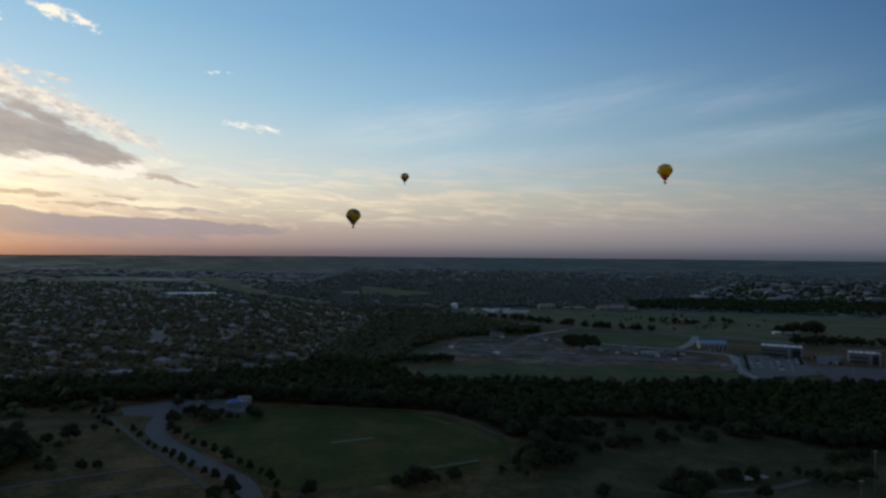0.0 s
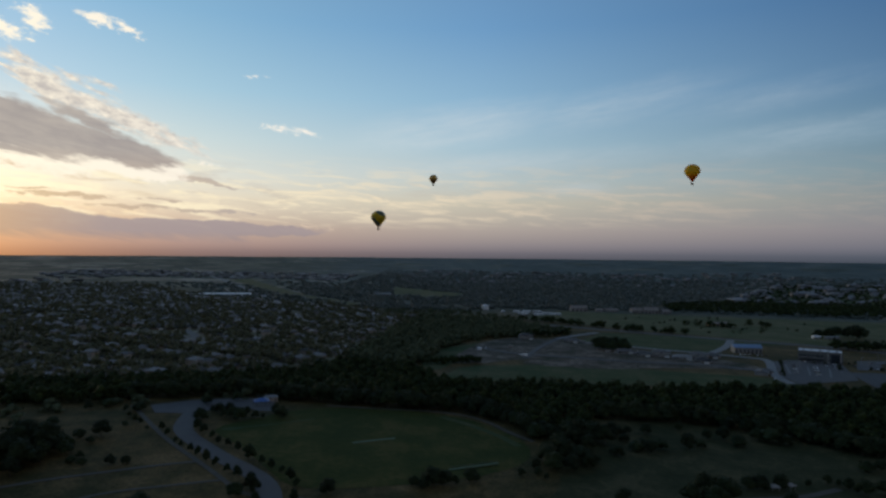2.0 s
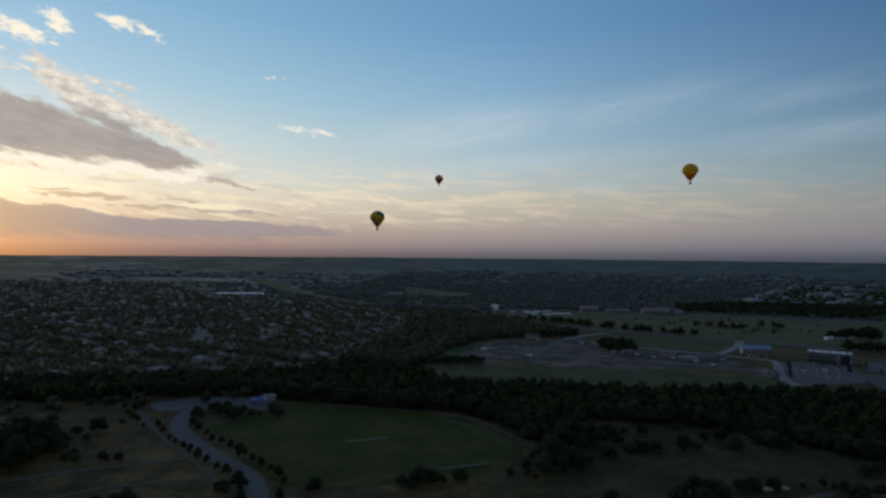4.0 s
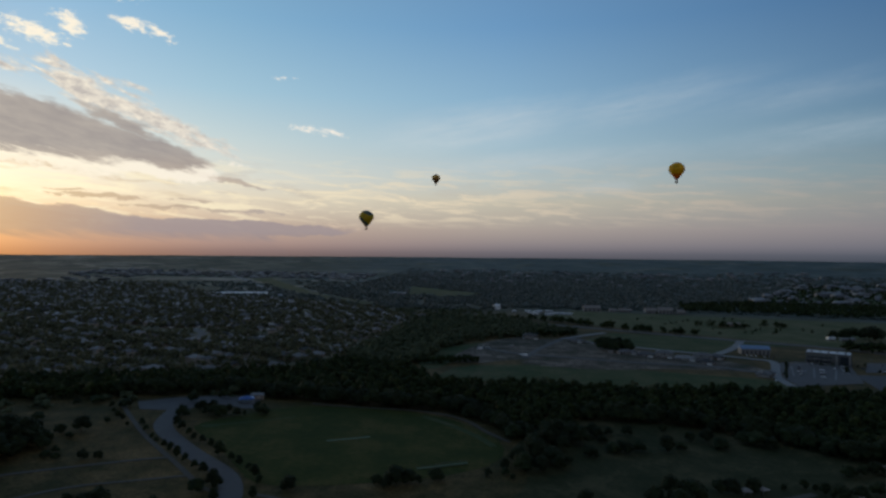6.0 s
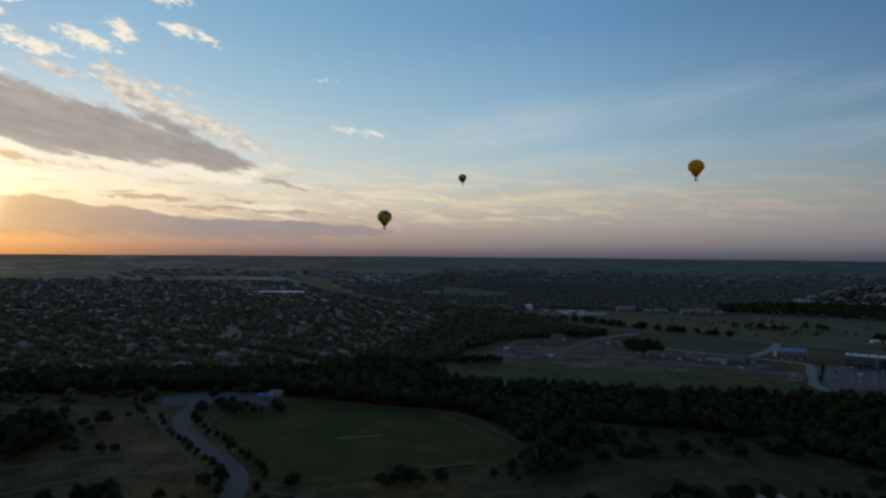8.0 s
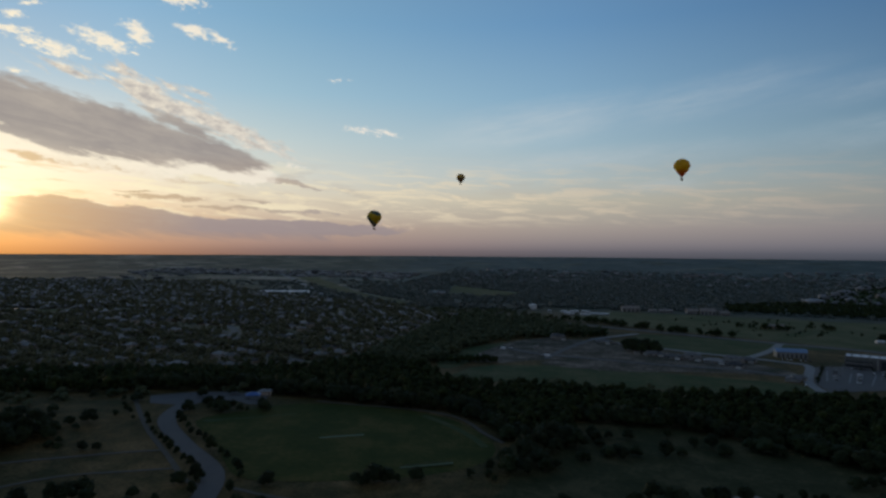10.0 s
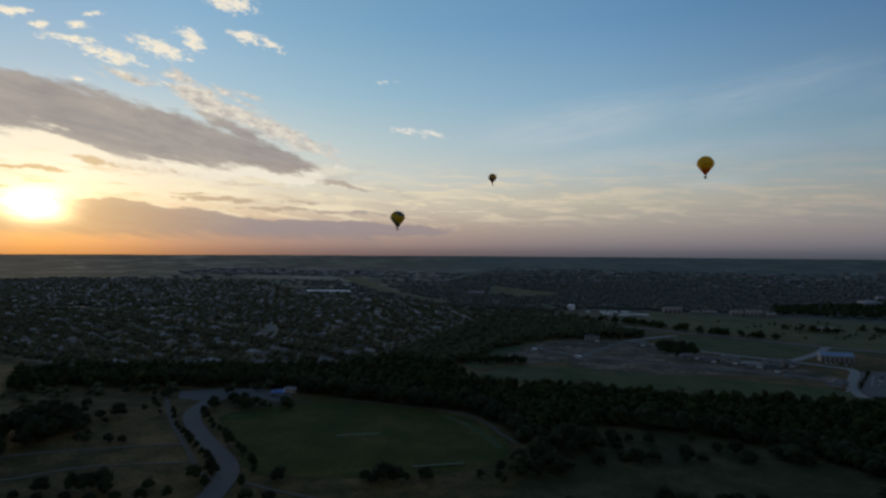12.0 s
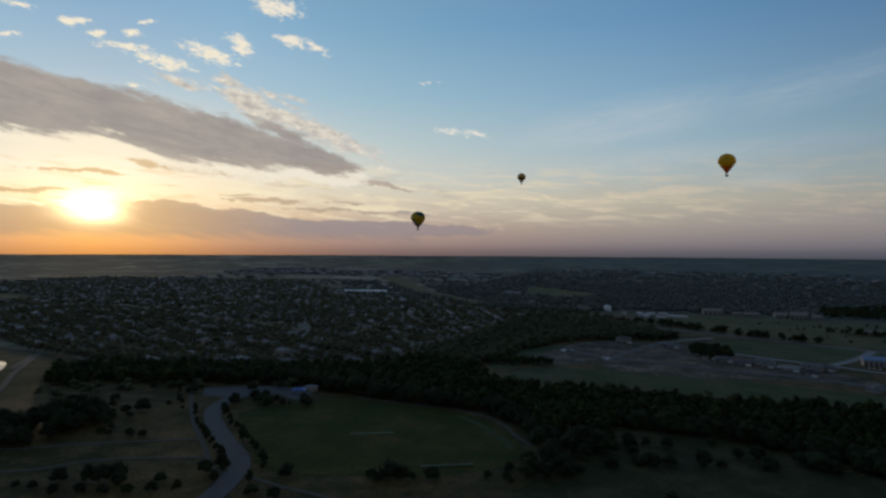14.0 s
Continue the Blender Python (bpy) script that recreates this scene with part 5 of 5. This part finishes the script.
for name, (ax, ay), (bx, by), k, wide, low, high in (("field_hedge", (-45, 668), (12, 688), 44, 7, 5, 10), ("field_hedge", (473, 868), (660, 858), 60, 10, 8, 14), ("field_hedge", (660, 858), (840, 800), 60, 12, 8, 14), ("pasture_bushes", (340, 1190), (560, 980), 60, 150, 3.5, 7)):
    t = rng.uniform(0, 1, k)
    gx, gy = ax + (bx - ax) * t + rng.normal(size=k) * wide * 0.4, ay + (by - ay) * t + rng.normal(size=k) * wide * 0.4
    scatter(name, FAR_WOOD, stand(gx, gy, rng, low, high, 1.05), WOODS, "dark trees in a line across the pasture", "trees")
plant([(526, 996, 11), (538, 991, 14), (548, 1001, 13), (557, 1001, 15), (566, 988, 16), (574, 994, 18), (582, 997, 19), (589, 992, 15), (487, 875, 14), (496, 871, 11), (505, 868, 10), (513, 873, 13), (525, 874, 12), (531, 864, 10)], (0, 1))
make_shed("white_shed", 517, 985, 4, 11, 6, 3, 1.0, WHITE_METAL, WHITE_METAL, "low white shed under tall trees", 3, "shed")
make_shed("white_shed", 537, 980, 4, 20, 6, 3, 1.0, GREY_METAL, STUCCO, "low pale shed under tall trees", 5, "shed")
make_shed("farm_building", 424, 1131, 6, 34, 12, 4, 2.5, TAN_ROOF, TIMBER, "long tan farm building among pasture trees", 5)
x, y, r2 = woodland(BELT, 15.0, 23)
scatter("belt_woods", FAR_WOOD, stand(x, y, r2, 9, 15, 1.15, 0.15), WOODS, "dark belt of woods behind the pasture", "woods")
x, y, r2 = woodland(TOWN, 30.0, 24)
scatter("town_trees", FAR_WOOD, stand(x, y, r2, 7, 12, 1.3), WOODS, "dark trees between the roofs of a distant town", "trees")
x, y, r2 = woodland(TOWN, 62.0, 25)
wide = r2.choice((0.8, 1.0, 1.2, 1.5, 2.4), len(x))
scatter("town_halls", FAR_HOUSES, np.stack([x, y, ground_height(x, y) + 0.3, r2.uniform(-0.4, 0.4, len(x)), wide, np.clip(wide, 1, 1.6)], 1), PALE_ROOFS, "large pale roofs of a distant town among trees", "buildings")
# scattered roofs
towns = []
for x0, y0, x1, y1, k in ((-1700, 2350, -500, 2750, 300), (-300, 2300, 1500, 3300, 160), (-1600, 1500, -1300, 2300, 60), (-1150, 620, -820, 1000, 60)):
    for i in range(k):
        a, b = rng.uniform(x0, x1), rng.uniform(y0, y1)
        towns.append((a, b, rng.uniform(0, 6.28), rng.uniform(0.9, 2.0)))
towns = np.array(towns)
scatter("distant_town", FAR_HOUSES, np.stack([towns[:, 0], towns[:, 1], ground_height(towns[:, 0], towns[:, 1]) + 0.2, towns[:, 2], towns[:, 3], np.ones(len(towns))], 1), SHINGLES_FAR, "pale roofs of a distant town", "houses")


# ---- balloons ----
def make_balloon(x, y, z, wide, turn, colours, label):
    """A hot-air balloon; z is the middle of the envelope. colours: a function of gore (0 to 23) and height (0 mouth, 1 crown)."""
    t = tagged(new("hot_air_balloon"), label, "balloon", "hot-air balloons")
    r0 = wide / 2
    t.matrix_basis = pose(x, y, z, 0, 0, turn)
    rows, gores, sub = 22, 24, 3
    prof = []
    for i in range(rows + 1):
        u = i / rows
        ang = radians(-90 + 12) + u * radians(168)
        rr, zz = math.cos(ang), math.sin(ang)
        if zz < -0.18:
            k = (-0.18 - zz) / 0.8
            s = max(0.0, min(1.0, k))
            rr = 0.983 * (1 - s) ** 0.92 + 0.17 * s
            zz = -0.18 - s * 1.13
        prof.append((rr * r0, zz * r0 * 0.95))
    faces = {}
    for gidx in range(gores):
        for i in range(rows):
            faces.setdefault(colours(gidx, i / rows), []).append((gidx, i))
    for key, cells in faces.items():
        bm = bmesh.new()
        cache = {}

        def vert(col, i):
            col %= gores * sub
            if (col, i) not in cache:
                a = 2 * math.pi * col / (gores * sub)
                bulge = 1.0 + (0.022 if col % sub else 0.0)
                cache[col, i] = bm.verts.new((math.cos(a) * prof[i][0] * bulge, math.sin(a) * prof[i][0] * bulge, prof[i][1]))
            return cache[col, i]

        for gidx, i in cells:
            for s in range(sub):
                c = gidx * sub + s
                bm.faces.new((vert(c, i), vert(c + 1, i), vert(c + 1, i + 1), vert(c, i + 1)))
        part("envelope_panel", bm, NYLON[key], t, key + " nylon panels", smooth=True)
    bm = bmesh.new()
    bmesh.ops.create_cone(bm, cap_ends=True, segments=24, radius1=prof[-1][0] * 1.03, radius2=prof[-1][0] * 0.3, depth=0.3, matrix=Matrix.Translation((0, 0, prof[-1][1] + 0.12)))
    part("crown_cap", bm, NYLON[colours(0, 0.97)], t)
    low = prof[0][1]
    bm = bmesh.new()
    bmesh.ops.create_cone(bm, cap_ends=False, segments=24, radius1=prof[0][0] * 0.85, radius2=prof[0][0], depth=0.6, matrix=Matrix.Translation((0, 0, low - 0.3)))
    part("skirt", bm, NYLON[colours(0, 0.0)], t)
    b = low - 1.7
    bm = bmesh.new()
    box(bm, -0.8, -0.65, b - 1.2, 0.8, 0.65, b)
    bmesh.ops.bevel(bm, geom=[e for e in bm.edges if abs(e.verts[0].co.z - e.verts[1].co.z) > 1], offset=0.2, segments=3, affect="EDGES")
    basket = part("basket", bm, WICKER, t)
    block("rim", -0.84, -0.69, b, 0.84, 0.69, b + 0.12, DARK_CLAD, basket, bevel=0.05)
    block("burner", -0.35, -0.2, b + 0.8, 0.35, 0.2, b + 1.1, GREY_METAL, t, bevel=0.06)
    for i in range(8):
        a = 2 * math.pi * (i + 0.5) / 8
        top = Vector((math.cos(a) * prof[0][0] * 0.85, math.sin(a) * prof[0][0] * 0.85, low - 0.6))
        foot = Vector((math.copysign(0.75, math.cos(a)), math.copysign(0.6, math.sin(a)), b + 0.1))
        d = top - foot
        bm = bmesh.new()
        bmesh.ops.create_cone(bm, cap_ends=True, segments=5, radius1=0.035, radius2=0.035, depth=d.length, matrix=Matrix.Translation((top + foot) / 2) @ d.to_track_quat("Z", "Y").to_matrix().to_4x4())
        part("suspension_cable", bm, DARK_CLAD, t)


def spiral(g, h):
    k = h + 0.2 * math.cos(2 * math.pi * (g + 1.5) / 24)
    return "navy" if k >= 0.70 else ("yellow" if k > 0.34 else ("navy" if k > 0.2 else "maroon"))


def banded(g, h):
    return "tan" if 0.38 < h < 0.74 else "maroon"


def sunny(g, h):
    edge = 0.25 + (0.06 if g % 2 else 0.0)
    if h < 0.12 + (0.05 if g % 2 else 0):
        return "red"
    return "orange" if h < edge else "yellow"


make_balloon(-71.4, 505.4, 143.5, 11.6, 0, spiral, "navy and yellow hot-air balloon drifting over the park")
make_balloon(-50.8, 832.6, 213.0, 10.8, 0, banded, "maroon hot-air balloon with a tan band, far off")
make_balloon(155.8, 447.7, 173.6, 10.4, 0, sunny, "yellow hot-air balloon with an orange-red base")
